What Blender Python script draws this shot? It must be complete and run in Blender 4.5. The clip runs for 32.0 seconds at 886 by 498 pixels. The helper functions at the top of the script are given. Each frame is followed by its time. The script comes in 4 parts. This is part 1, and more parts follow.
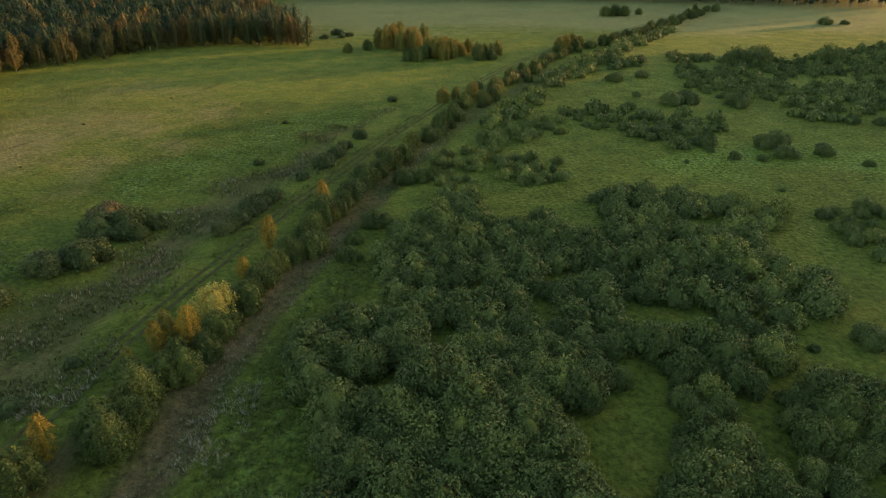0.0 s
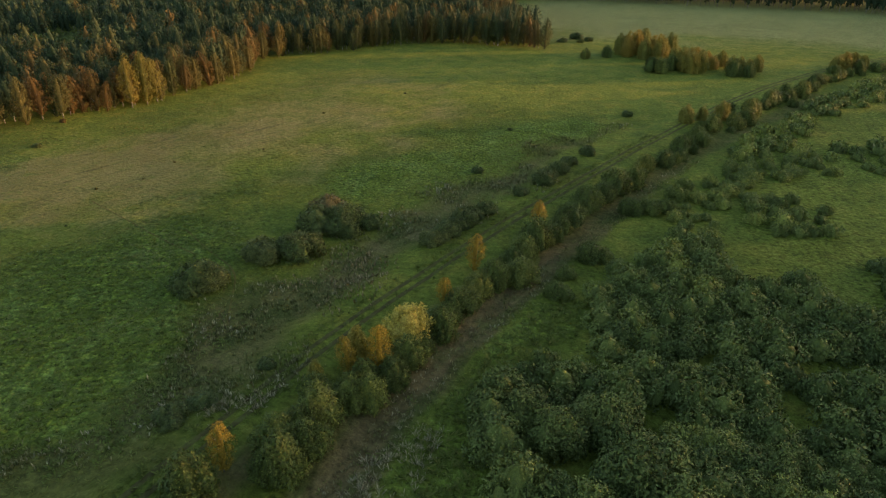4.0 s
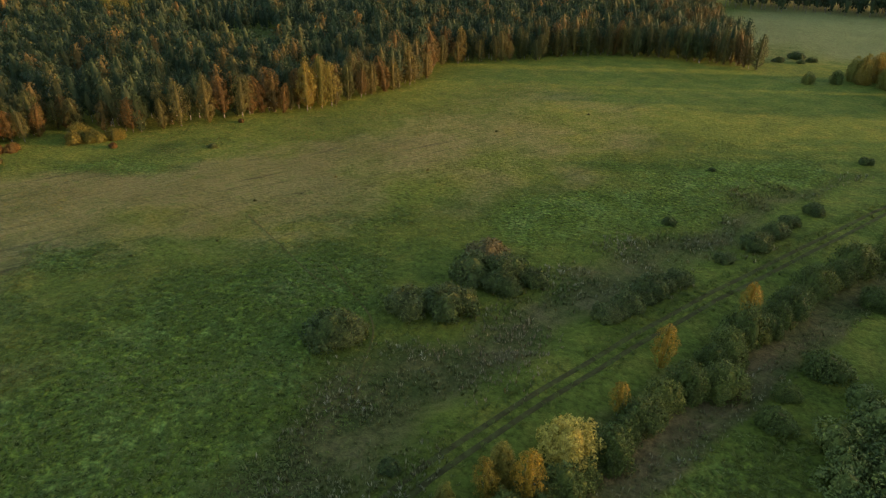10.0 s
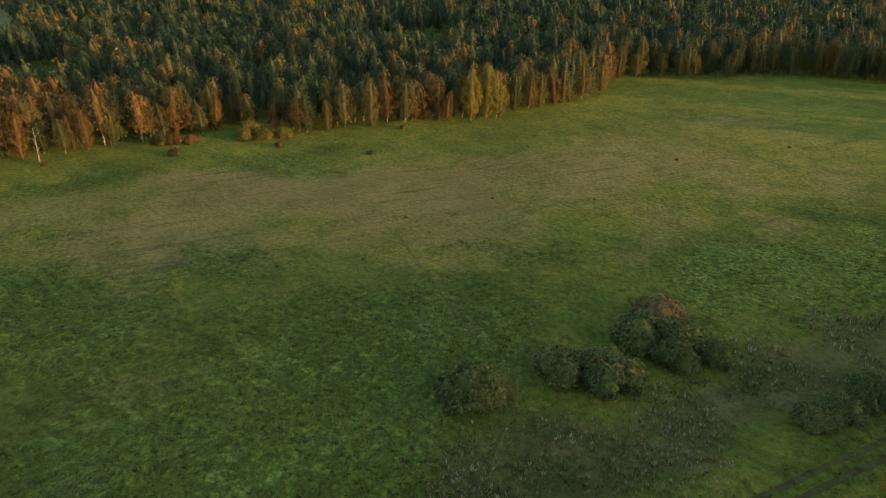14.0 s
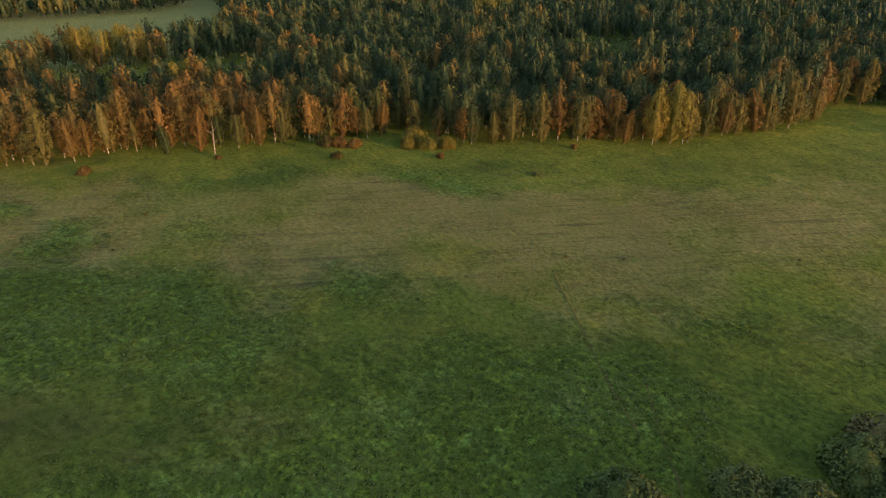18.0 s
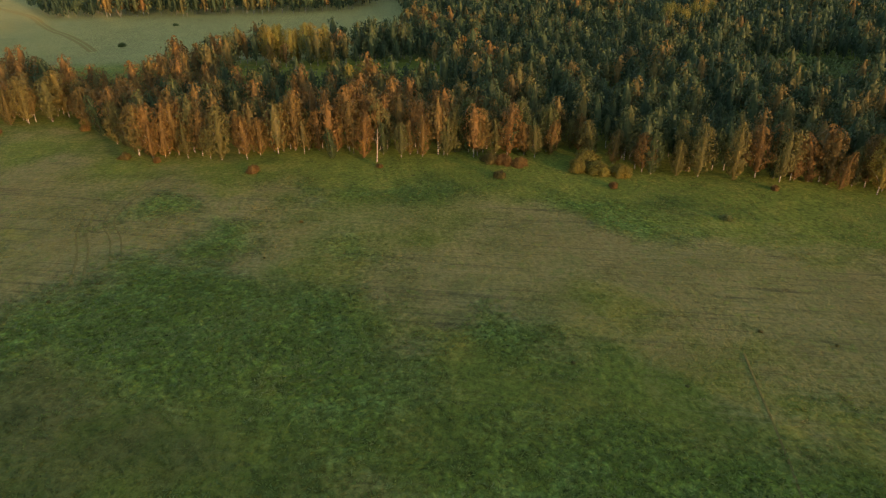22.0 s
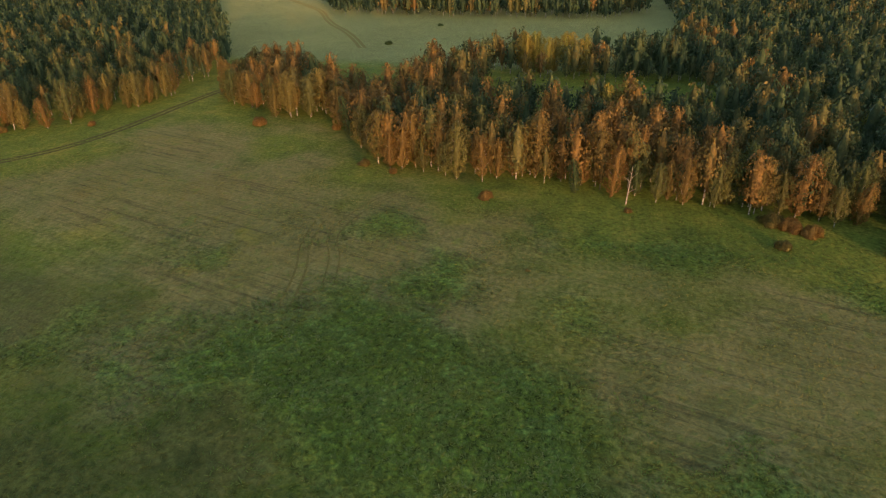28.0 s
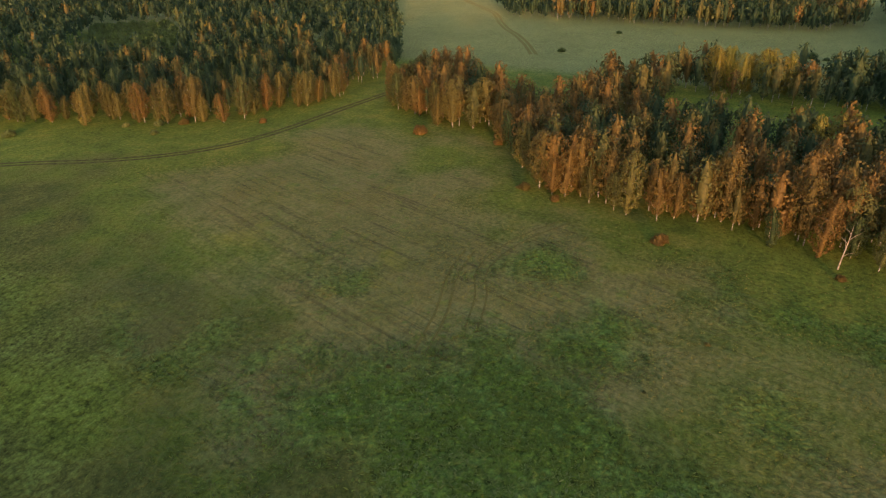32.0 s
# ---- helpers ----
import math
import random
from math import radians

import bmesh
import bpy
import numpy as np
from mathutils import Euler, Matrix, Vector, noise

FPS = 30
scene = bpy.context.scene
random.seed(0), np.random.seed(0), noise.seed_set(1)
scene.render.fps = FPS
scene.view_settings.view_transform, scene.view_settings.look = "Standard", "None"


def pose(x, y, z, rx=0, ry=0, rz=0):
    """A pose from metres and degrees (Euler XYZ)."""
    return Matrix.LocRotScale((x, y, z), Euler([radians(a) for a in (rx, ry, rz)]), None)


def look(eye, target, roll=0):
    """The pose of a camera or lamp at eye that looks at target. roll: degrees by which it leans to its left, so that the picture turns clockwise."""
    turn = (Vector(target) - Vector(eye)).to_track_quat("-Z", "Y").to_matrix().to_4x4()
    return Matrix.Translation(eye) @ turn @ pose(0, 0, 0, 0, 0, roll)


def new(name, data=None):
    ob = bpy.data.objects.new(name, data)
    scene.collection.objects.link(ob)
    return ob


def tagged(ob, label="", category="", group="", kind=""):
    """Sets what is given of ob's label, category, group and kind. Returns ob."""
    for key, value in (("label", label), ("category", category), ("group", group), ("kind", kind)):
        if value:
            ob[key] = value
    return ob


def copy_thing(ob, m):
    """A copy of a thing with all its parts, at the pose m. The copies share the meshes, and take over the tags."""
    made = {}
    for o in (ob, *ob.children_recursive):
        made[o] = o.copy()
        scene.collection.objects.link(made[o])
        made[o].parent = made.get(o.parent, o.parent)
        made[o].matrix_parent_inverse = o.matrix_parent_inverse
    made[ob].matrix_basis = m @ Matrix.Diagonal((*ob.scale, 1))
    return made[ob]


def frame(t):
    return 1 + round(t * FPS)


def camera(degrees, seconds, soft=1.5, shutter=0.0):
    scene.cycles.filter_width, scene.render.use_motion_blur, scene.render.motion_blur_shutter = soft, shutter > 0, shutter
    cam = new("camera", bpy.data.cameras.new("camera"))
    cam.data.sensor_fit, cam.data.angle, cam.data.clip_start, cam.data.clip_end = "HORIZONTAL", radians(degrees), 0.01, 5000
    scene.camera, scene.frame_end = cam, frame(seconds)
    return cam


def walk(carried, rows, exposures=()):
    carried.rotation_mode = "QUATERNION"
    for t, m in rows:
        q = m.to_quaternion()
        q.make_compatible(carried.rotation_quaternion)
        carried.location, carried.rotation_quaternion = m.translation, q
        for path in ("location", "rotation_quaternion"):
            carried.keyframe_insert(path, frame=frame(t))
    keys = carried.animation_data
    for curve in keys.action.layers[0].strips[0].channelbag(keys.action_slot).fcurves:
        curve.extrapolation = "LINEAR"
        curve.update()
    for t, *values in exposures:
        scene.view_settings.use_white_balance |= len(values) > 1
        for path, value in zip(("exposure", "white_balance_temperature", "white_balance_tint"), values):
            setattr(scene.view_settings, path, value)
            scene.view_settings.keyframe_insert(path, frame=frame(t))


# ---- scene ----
cam = camera(68.70, 32.0, soft=1.2)
# seconds, x, y, z, tilt from straight down, heading
ROWS = [
    (0.0, 0.00, -0.00, 50.00, 63.26, -0.00),
    (0.5, -0.28, 1.53, 49.94, 63.27, 3.36),
    (1.0, -0.58, 3.05, 49.88, 63.27, 6.74),
    (1.5, -0.93, 4.54, 49.82, 63.27, 10.13),
    (2.0, -1.35, 6.00, 49.75, 63.27, 13.52),
    (2.5, -1.84, 7.45, 49.67, 63.27, 16.88),
    (2.6, -1.95, 7.74, 49.66, 63.28, 17.51),
    (2.7, -2.06, 8.03, 49.64, 63.28, 18.14),
    (2.8, -2.17, 8.32, 49.62, 63.28, 18.70),
    (2.9, -2.28, 8.61, 49.61, 63.28, 19.15),
    (3.0, -2.39, 8.90, 49.59, 63.28, 19.39),
    (3.5, -2.98, 10.37, 49.51, 63.29, 19.53),
    (4.5, -4.36, 13.44, 49.43, 63.31, 20.15),
    (5.5, -5.75, 16.52, 49.35, 63.33, 21.25),
    (6.0, -6.52, 18.01, 49.40, 63.33, 22.40),
    (6.5, -7.31, 19.50, 49.46, 63.32, 23.71),
    (7.0, -8.13, 20.97, 49.53, 63.32, 25.16),
    (7.5, -8.98, 22.43, 49.58, 63.32, 26.68),
    (8.0, -9.87, 23.86, 49.62, 63.32, 28.20),
    (8.5, -10.78, 25.26, 49.65, 63.31, 29.86),
    (9.0, -11.72, 26.63, 49.69, 63.31, 31.63),
    (9.5, -12.72, 27.93, 49.73, 63.31, 33.38),
    (10.0, -13.81, 29.17, 49.76, 63.33, 35.14),
    (10.5, -14.97, 30.37, 49.79, 63.36, 36.93),
    (11.0, -16.14, 31.51, 49.79, 63.38, 38.71),
    (11.5, -17.32, 32.61, 49.78, 63.39, 40.47),
    (12.0, -18.53, 33.68, 49.76, 63.41, 42.26),
    (12.5, -19.76, 34.76, 49.76, 63.43, 44.05),
    (13.0, -20.98, 35.83, 49.77, 63.44, 45.83),
    (13.5, -22.23, 36.91, 49.79, 63.44, 47.65),
    (14.0, -23.53, 37.96, 49.82, 63.45, 49.49),
    (14.5, -24.87, 39.00, 49.84, 63.43, 51.36),
    (16.5, -30.65, 43.21, 50.16, 63.34, 58.90),
    (17.0, -32.16, 44.09, 50.16, 63.34, 60.82),
    (17.5, -33.71, 44.94, 50.13, 63.35, 62.74),
    (18.0, -35.26, 45.75, 50.11, 63.39, 64.65),
    (18.5, -36.81, 46.50, 50.08, 63.43, 66.59),
    (19.0, -38.37, 47.16, 50.07, 63.45, 68.50),
    (19.5, -39.95, 47.72, 50.07, 63.47, 70.41),
    (20.0, -41.56, 48.16, 50.10, 63.50, 72.28),
    (20.5, -43.16, 48.48, 50.15, 63.52, 74.12),
    (21.0, -44.75, 48.70, 50.22, 63.53, 75.96),
    (21.5, -46.33, 48.88, 50.30, 63.53, 77.75),
    (22.0, -47.94, 49.03, 50.39, 63.54, 79.51),
    (22.5, -49.59, 49.17, 50.48, 63.55, 81.32),
    (23.0, -51.27, 49.27, 50.55, 63.54, 83.12),
    (23.5, -52.97, 49.37, 50.59, 63.53, 84.93),
    (24.0, -54.71, 49.43, 50.60, 63.54, 86.77),
    (24.5, -56.49, 49.46, 50.58, 63.55, 88.60),
    (25.0, -58.26, 49.46, 50.55, 63.57, 90.42),
    (25.5, -60.03, 49.43, 50.53, 63.60, 92.23),
    (27.5, -66.96, 48.16, 50.54, 63.67, 99.37),
    (28.0, -68.66, 47.59, 50.61, 63.67, 101.14),
    (28.5, -70.37, 46.99, 50.69, 63.65, 102.93),
    (29.0, -72.07, 46.37, 50.77, 63.65, 104.70),
    (29.5, -73.77, 45.74, 50.84, 63.64, 106.49),
    (30.0, -75.43, 45.08, 50.90, 63.63, 108.27),
    (30.5, -77.03, 44.39, 50.96, 63.64, 110.07),
    (31.0, -78.60, 43.65, 51.00, 63.66, 111.88),
    (31.5, -80.17, 42.90, 51.05, 63.67, 113.69),
    (32.0, -81.74, 42.14, 51.10, 63.68, 115.51),
]
walk(cam, [(t, pose(x, y, z, tilt, 0, turn)) for t, x, y, z, tilt, turn in ROWS],
     exposures=((0, 2.14, 6150, 7), (32, 2.13, 6180, 7)))

# ---------------------------------------------------------------- light
SUN_AZIMUTH = 28.0      # degrees from +x towards +y
SUN_HEIGHT = 3.1
world = bpy.data.worlds.new("evening_sky")
scene.world = world
world.use_nodes = True
wn = world.node_tree.nodes
sky = wn.new("ShaderNodeTexSky")
sky.sky_type = "NISHITA"
sky.sun_disc = False
sky.sun_elevation = radians(SUN_HEIGHT)
sky.sun_rotation = radians(90 - SUN_AZIMUTH)
sky.air_density, sky.dust_density, sky.ozone_density = 1.0, 1.5, 1.0
wn["Background"].inputs["Strength"].default_value = 0.15
world.node_tree.links.new(sky.outputs["Color"], wn["Background"].inputs["Color"])

sun_data = bpy.data.lights.new("sun", "SUN")
sun_data.energy = 1.55
sun_data.angle = radians(0.6)
sun_data.color = (1.0, 0.52, 0.25)
sun = new("sun", sun_data)
sa, sh = radians(SUN_AZIMUTH), radians(SUN_HEIGHT)
sun.matrix_world = look((300 * math.cos(sa) * math.cos(sh), 300 * math.sin(sa) * math.cos(sh), 300 * math.sin(sh)), (0, 0, 0))


# ---------------------------------------------------------------- materials
def shader(name):
    m = bpy.data.materials.new(name)
    m.use_nodes = True
    t = m.node_tree
    return m, t, t.nodes["Principled BSDF"]


def node(t, kind, **values):
    n = t.nodes.new(kind)
    for k, v in values.items():
        n.inputs[k.replace("_", " ")].default_value = v
    return n


def ramp(t, fac, stops):
    n = t.nodes.new("ShaderNodeValToRGB")
    while len(n.color_ramp.elements) < len(stops):
        n.color_ramp.elements.new(0.5)
    for e, (p, c) in zip(n.color_ramp.elements, stops):
        e.position = p
        e.color = (*c, 1)
    t.links.new(fac, n.inputs["Fac"])
    return n.outputs["Color"]


def mix(t, fac, a, b, blend="MIX"):
    n = t.nodes.new("ShaderNodeMix")
    n.data_type = "RGBA"
    n.blend_type = blend
    for key, v in (("Factor", fac), ("A", a), ("B", b)):
        sock = [s for s in n.inputs if s.name == key and s.type == ("VALUE" if key == "Factor" else "RGBA")][0]
        if isinstance(v, (int, float)):
            sock.default_value = v
        elif isinstance(v, tuple):
            sock.default_value = (*v, 1)
        else:
            t.links.new(v, sock)
    return [s for s in n.outputs if s.type == "RGBA"][0]


def calc(t, op, a, b=0.0, clamp=False):
    n = t.nodes.new("ShaderNodeMath")
    n.operation = op
    n.use_clamp = clamp
    for i, v in enumerate((a, b)):
        if isinstance(v, (int, float)):
            n.inputs[i].default_value = v
        else:
            t.links.new(v, n.inputs[i])
    return n.outputs[0]


def noise_of(t, where, scale, detail=3.0, rough=0.55):
    n = node(t, "ShaderNodeTexNoise", Scale=scale, Detail=detail, Roughness=rough)
    t.links.new(where, n.inputs["Vector"])
    return n.outputs["Fac"]


def leaf_material(name, stops, joined=False, through_light=0.3, grain=4.5, contrast=1.5, sparkle=0.3):
    """Foliage: a colour for each plant, a shade for each leaf cluster, some light passing through."""
    m, t, b = shader(name)
    geo = t.nodes.new("ShaderNodeNewGeometry")
    if joined:
        a = t.nodes.new("ShaderNodeAttribute")
        a.attribute_name = "tint"
        plant = a.outputs["Fac"]
    else:
        plant = t.nodes.new("ShaderNodeObjectInfo").outputs["Random"]
    leaf = geo.outputs["Random Per Island"]
    fac = calc(t, "ADD", plant, calc(t, "MULTIPLY", calc(t, "SUBTRACT", leaf, 0.5), 0.2), True)
    colour = ramp(t, fac, stops)
    # noise in the colour stands in for shaded gaps between leaves and clumps
    fine = noise_of(t, geo.outputs["Position"], grain * 1.5, 3, 0.7)
    clump = noise_of(t, geo.outputs["Position"], grain * 0.42, 2, 0.5)
    fine = calc(t, "ADD", calc(t, "MULTIPLY", calc(t, "SUBTRACT", fine, 0.5), 1.7), calc(t, "MULTIPLY", calc(t, "SUBTRACT", clump, 0.5), 0.8))
    shade = calc(t, "MULTIPLY", calc(t, "ADD", calc(t, "MULTIPLY", leaf, sparkle), 1.0 - 0.5 * sparkle),
                 calc(t, "MAXIMUM", calc(t, "ADD", 1.0, calc(t, "MULTIPLY", fine, contrast)), 0.3))
    vm = t.nodes.new("ShaderNodeVectorMath")
    vm.operation = "SCALE"
    t.links.new(colour, vm.inputs[0])
    t.links.new(shade, vm.inputs["Scale"])
    t.links.new(vm.outputs[0], b.inputs["Base Color"])
    b.inputs["Roughness"].default_value = 0.6
    b.inputs["Specular IOR Level"].default_value = 0.25
    tr = t.nodes.new("ShaderNodeBsdfTranslucent")
    t.links.new(vm.outputs[0], tr.inputs["Color"])
    ms = t.nodes.new("ShaderNodeMixShader")
    ms.inputs[0].default_value = through_light
    t.links.new(b.outputs[0], ms.inputs[1])
    t.links.new(tr.outputs[0], ms.inputs[2])
    t.links.new(ms.outputs[0], t.nodes["Material Output"].inputs["Surface"])
    return m


def bark_material(name, light, dark, scale):
    m, t, b = shader(name)
    co = t.nodes.new("ShaderNodeTexCoord").outputs["Object"]
    mp = node(t, "ShaderNodeMapping", Scale=(1.0, 1.0, 3.0))
    t.links.new(co, mp.inputs["Vector"])
    n = noise_of(t, mp.outputs[0], scale, 4)
    t.links.new(ramp(t, n, [(0.42, dark), (0.55, light), (1.0, light)]), b.inputs["Base Color"])
    b.inputs["Roughness"].default_value = 0.8
    return m


BIRCH_STOPS = [(0.0, (0.068, 0.069, 0.018)), (0.3, (0.11, 0.085, 0.022)), (0.7, (0.148, 0.087, 0.024)), (1.0, (0.146, 0.096, 0.025))]
WOOD_STOPS = [(0.0, (0.032, 0.056, 0.026)), (0.42, (0.05, 0.076, 0.03)), (0.62, (0.085, 0.09, 0.028)), (0.85, (0.128, 0.093, 0.026)), (1.0, (0.158, 0.094, 0.026))]
WILLOW_STOPS = [(0.0, (0.08, 0.106, 0.026)), (0.5, (0.118, 0.146, 0.036)), (0.9, (0.15, 0.176, 0.044)), (1.0, (0.21, 0.23, 0.048))]
ROADSIDE_STOPS = [(0.0, (0.074, 0.1, 0.022)), (0.6, (0.104, 0.13, 0.028)), (0.9, (0.132, 0.156, 0.034)), (1.0, (0.16, 0.165, 0.032))]
LEAF_BIRCH = leaf_material("birch_leaves", BIRCH_STOPS, grain=2.4, contrast=0.9)
LEAF_GREEN = leaf_material("green_leaves", [(0.0, (0.035, 0.058, 0.02)), (1.0, (0.075, 0.085, 0.022))])
LEAF_YELLOW = leaf_material("yellow_leaves", [(0.0, (0.14, 0.135, 0.024)), (1.0, (0.19, 0.145, 0.024))])
LEAF_OLIVE = leaf_material("olive_leaves", [(0.0, (0.075, 0.085, 0.026)), (0.6, (0.11, 0.105, 0.03)), (1.0, (0.15, 0.12, 0.03))], grain=2.4, contrast=0.9)
LEAF_GOLD = leaf_material("gold_green_leaves", [(0.0, (0.135, 0.142, 0.028)), (0.5, (0.19, 0.168, 0.032)), (1.0, (0.22, 0.165, 0.029))], contrast=0.9)
LEAF_GROVE = leaf_material("grove_leaves", [(0.0, (0.17, 0.185, 0.04)), (0.5, (0.25, 0.22, 0.044)), (1.0, (0.31, 0.215, 0.038))], contrast=0.9)
LEAF_ORANGE = leaf_material("orange_leaves", [(0.0, (0.22, 0.165, 0.022)), (0.5, (0.3, 0.2, 0.024)), (1.0, (0.36, 0.235, 0.026))])
LEAF_PALE = leaf_material("pale_gold_leaves", [(0.0, (0.5, 0.41, 0.09)), (1.0, (0.54, 0.44, 0.1))])
LEAF_WILLOW = leaf_material("willow_leaves", WILLOW_STOPS, through_light=0.1, contrast=1.1, sparkle=0.6)
LEAF_ROADSIDE = leaf_material("roadside_leaves", ROADSIDE_STOPS, through_light=0.18, sparkle=0.65)
LEAF_GREY = leaf_material("grey_green_leaves", [(0.0, (0.066, 0.09, 0.023)), (0.7, (0.094, 0.115, 0.031)), (1.0, (0.13, 0.142, 0.044))], through_light=0.1, sparkle=0.75)
LEAF_RUSSET = leaf_material("russet_willow_leaves", [(0.0, (0.085, 0.098, 0.028)), (1.0, (0.14, 0.112, 0.042))], through_light=0.1, sparkle=0.75)
LEAF_WOOD = leaf_material("wood_leaves", WOOD_STOPS, joined=True, grain=1.6, contrast=0.7)
LEAF_THICKET = leaf_material("thicket_leaves", WILLOW_STOPS, joined=True, through_light=0.1, contrast=1.0, sparkle=0.55)
DRY_STALKS = leaf_material("dry_stalks", [(0.0, (0.135, 0.16, 0.04)), (0.4, (0.21, 0.21, 0.075)), (0.75, (0.32, 0.285, 0.15)), (1.0, (0.55, 0.49, 0.33))], joined=True, through_light=0.2, contrast=0.9, sparkle=0.5)
BARK_BIRCH = bark_material("birch_bark", (0.38, 0.34, 0.3), (0.06, 0.05, 0.045), 1.6)
BARK_BROWN_PALE = bark_material("weathered_bark", (0.36, 0.3, 0.26), (0.16, 0.12, 0.1), 2.5)
BARK_BROWN = bark_material("brown_bark", (0.16, 0.12, 0.085), (0.06, 0.045, 0.035), 3.0)


def ground_material():
    m, t, b = shader("meadow_ground")
    where = t.nodes.new("ShaderNodeNewGeometry").outputs["Position"]
    cover = t.nodes.new("ShaderNodeAttribute")
    cover.attribute_name = "cover"
    part_of = t.nodes.new("ShaderNodeSeparateColor")
    t.links.new(cover.outputs["Color"], part_of.inputs[0])
    dry, lush, bare = part_of.outputs
    broad, patch = noise_of(t, where, 0.03, 4), noise_of(t, where, 0.16, 4, 0.6)
    tuft, blade = noise_of(t, where, 1.1, 3, 0.6), noise_of(t, where, 3.4, 3, 0.65)
    green = ramp(t, patch, [(0.3, (0.074, 0.096, 0.016)), (0.5, (0.108, 0.13, 0.02)), (0.7, (0.152, 0.152, 0.026))])
    tan = ramp(t, patch, [(0.28, (0.106, 0.106, 0.032)), (0.45, (0.147, 0.137, 0.044)), (0.58, (0.174, 0.152, 0.055)), (0.7, (0.118, 0.135, 0.034))])
    rich = ramp(t, patch, [(0.3, (0.098, 0.13, 0.018)), (0.48, (0.126, 0.168, 0.026)), (0.6, (0.132, 0.182, 0.038)), (0.75, (0.17, 0.2, 0.046))])
    soil = ramp(t, patch, [(0.35, (0.1, 0.084, 0.034)), (0.52, (0.145, 0.112, 0.05)), (0.68, (0.108, 0.112, 0.034))])
    pale = ramp(t, patch, [(0.3, (0.15, 0.155, 0.056)), (0.7, (0.19, 0.185, 0.07))])
    golden, ruddy = noise_of(t, where, 0.07, 3, 0.6), noise_of(t, where, 0.045, 4, 0.65)
    turned = node(t, "ShaderNodeMapping", Rotation=(0, 0, radians(-72)))
    t.links.new(where, turned.inputs["Vector"])
    mown = node(t, "ShaderNodeMapping", Scale=(0.03, 0.55, 1.0))
    t.links.new(turned.outputs[0], mown.inputs["Vector"])
    swath = noise_of(t, mown.outputs[0], 1.0, 4, 0.65)

    fine_mown = node(t, "ShaderNodeMapping", Scale=(0.06, 1.7, 1.0))
    t.links.new(turned.outputs[0], fine_mown.inputs["Vector"])
    streak = noise_of(t, fine_mown.outputs[0], 1.0, 3, 0.6)

    def edge(v, width=0.5):
        shaken = calc(t, "ADD", v, calc(t, "MULTIPLY", calc(t, "SUBTRACT", calc(t, "ADD", patch, tuft), 1.0), width))
        return calc(t, "MULTIPLY", calc(t, "SUBTRACT", shaken, 0.3), 2.5, True)
    c = mix(t, edge(dry), green, tan)
    c = mix(t, calc(t, "MULTIPLY", calc(t, "SUBTRACT", golden, 0.6), 6.0, True), c, (0.18, 0.165, 0.03))
    c = mix(t, calc(t, "MULTIPLY", dry, calc(t, "MINIMUM", calc(t, "MULTIPLY", calc(t, "SUBTRACT", ruddy, 0.52), 4.0, True), 0.32)), c, (0.19, 0.135, 0.05))
    mowed = calc(t, "MULTIPLY", dry, calc(t, "MINIMUM", calc(t, "MULTIPLY", calc(t, "SUBTRACT", 0.45, swath), 7.0, True), 0.62))
    c = mix(t, mowed, c, (0.06, 0.055, 0.024))
    c = mix(t, calc(t, "MULTIPLY", dry, calc(t, "MINIMUM", calc(t, "MULTIPLY", calc(t, "SUBTRACT", 0.42, streak), 9.0, True), 0.55)), c, (0.07, 0.062, 0.026))
    c = mix(t, calc(t, "MULTIPLY", dry, calc(t, "MINIMUM", calc(t, "MULTIPLY", calc(t, "SUBTRACT", streak, 0.58), 7.0, True), 0.4)), c, (0.22, 0.185, 0.085))
    # olive rank grass, its colour darkened in part for dimmer near ground
    rank = t.nodes.new("ShaderNodeAttribute")
    rank.attribute_name = "rank"
    olive = ramp(t, patch, [(0.3, (0.052, 0.056, 0.017)), (0.5, (0.076, 0.074, 0.023)), (0.7, (0.095, 0.098, 0.027))])
    c = mix(t, calc(t, "MULTIPLY", edge(rank.outputs["Fac"], 0.8), 0.75), c, olive)
    c = mix(t, edge(cover.outputs["Alpha"]), c, pale)
    c = mix(t, edge(lush), c, rich)
    weedy = ramp(t, patch, [(0.35, (0.066, 0.076, 0.021)), (0.52, (0.098, 0.095, 0.03)), (0.7, (0.13, 0.108, 0.046))])
    c = mix(t, edge(calc(t, "MULTIPLY", bare, 1.5)), c, weedy)
    c = mix(t, calc(t, "MULTIPLY", calc(t, "SUBTRACT", calc(t, "ADD", bare, calc(t, "MULTIPLY", patch, 0.3)), 0.82), 5.0, True), c, soil)
    herb = noise_of(t, where, 0.42, 4, 0.7)
    c = mix(t, calc(t, "MULTIPLY", dry, calc(t, "MINIMUM", calc(t, "MULTIPLY", calc(t, "SUBTRACT", herb, 0.57), 9.0, True), 0.6)), c, (0.125, 0.15, 0.03))
    c = mix(t, calc(t, "MULTIPLY", lush, calc(t, "MINIMUM", calc(t, "MULTIPLY", calc(t, "SUBTRACT", 0.42, herb), 8.0, True), 0.6)), c, (0.135, 0.138, 0.026))
    # cells painted lighter inside, darker between: lit tuft tops and shaded gaps
    cell = node(t, "ShaderNodeTexVoronoi", Scale=1.7)
    t.links.new(where, cell.inputs["Vector"])
    mound = calc(t, "SUBTRACT", 0.42, cell.outputs["Distance"])
    calm = calc(t, "SUBTRACT", 1.0, calc(t, "MULTIPLY", dry, 0.48))
    calm = calc(t, "ADD", calm, calc(t, "MULTIPLY", lush, 0.7))
    # tuft and blade noise puts more of this relief shading into the colour
    coarse = calc(t, "MULTIPLY", calc(t, "MULTIPLY", calc(t, "SUBTRACT", tuft, 0.5), 1.9), calm)
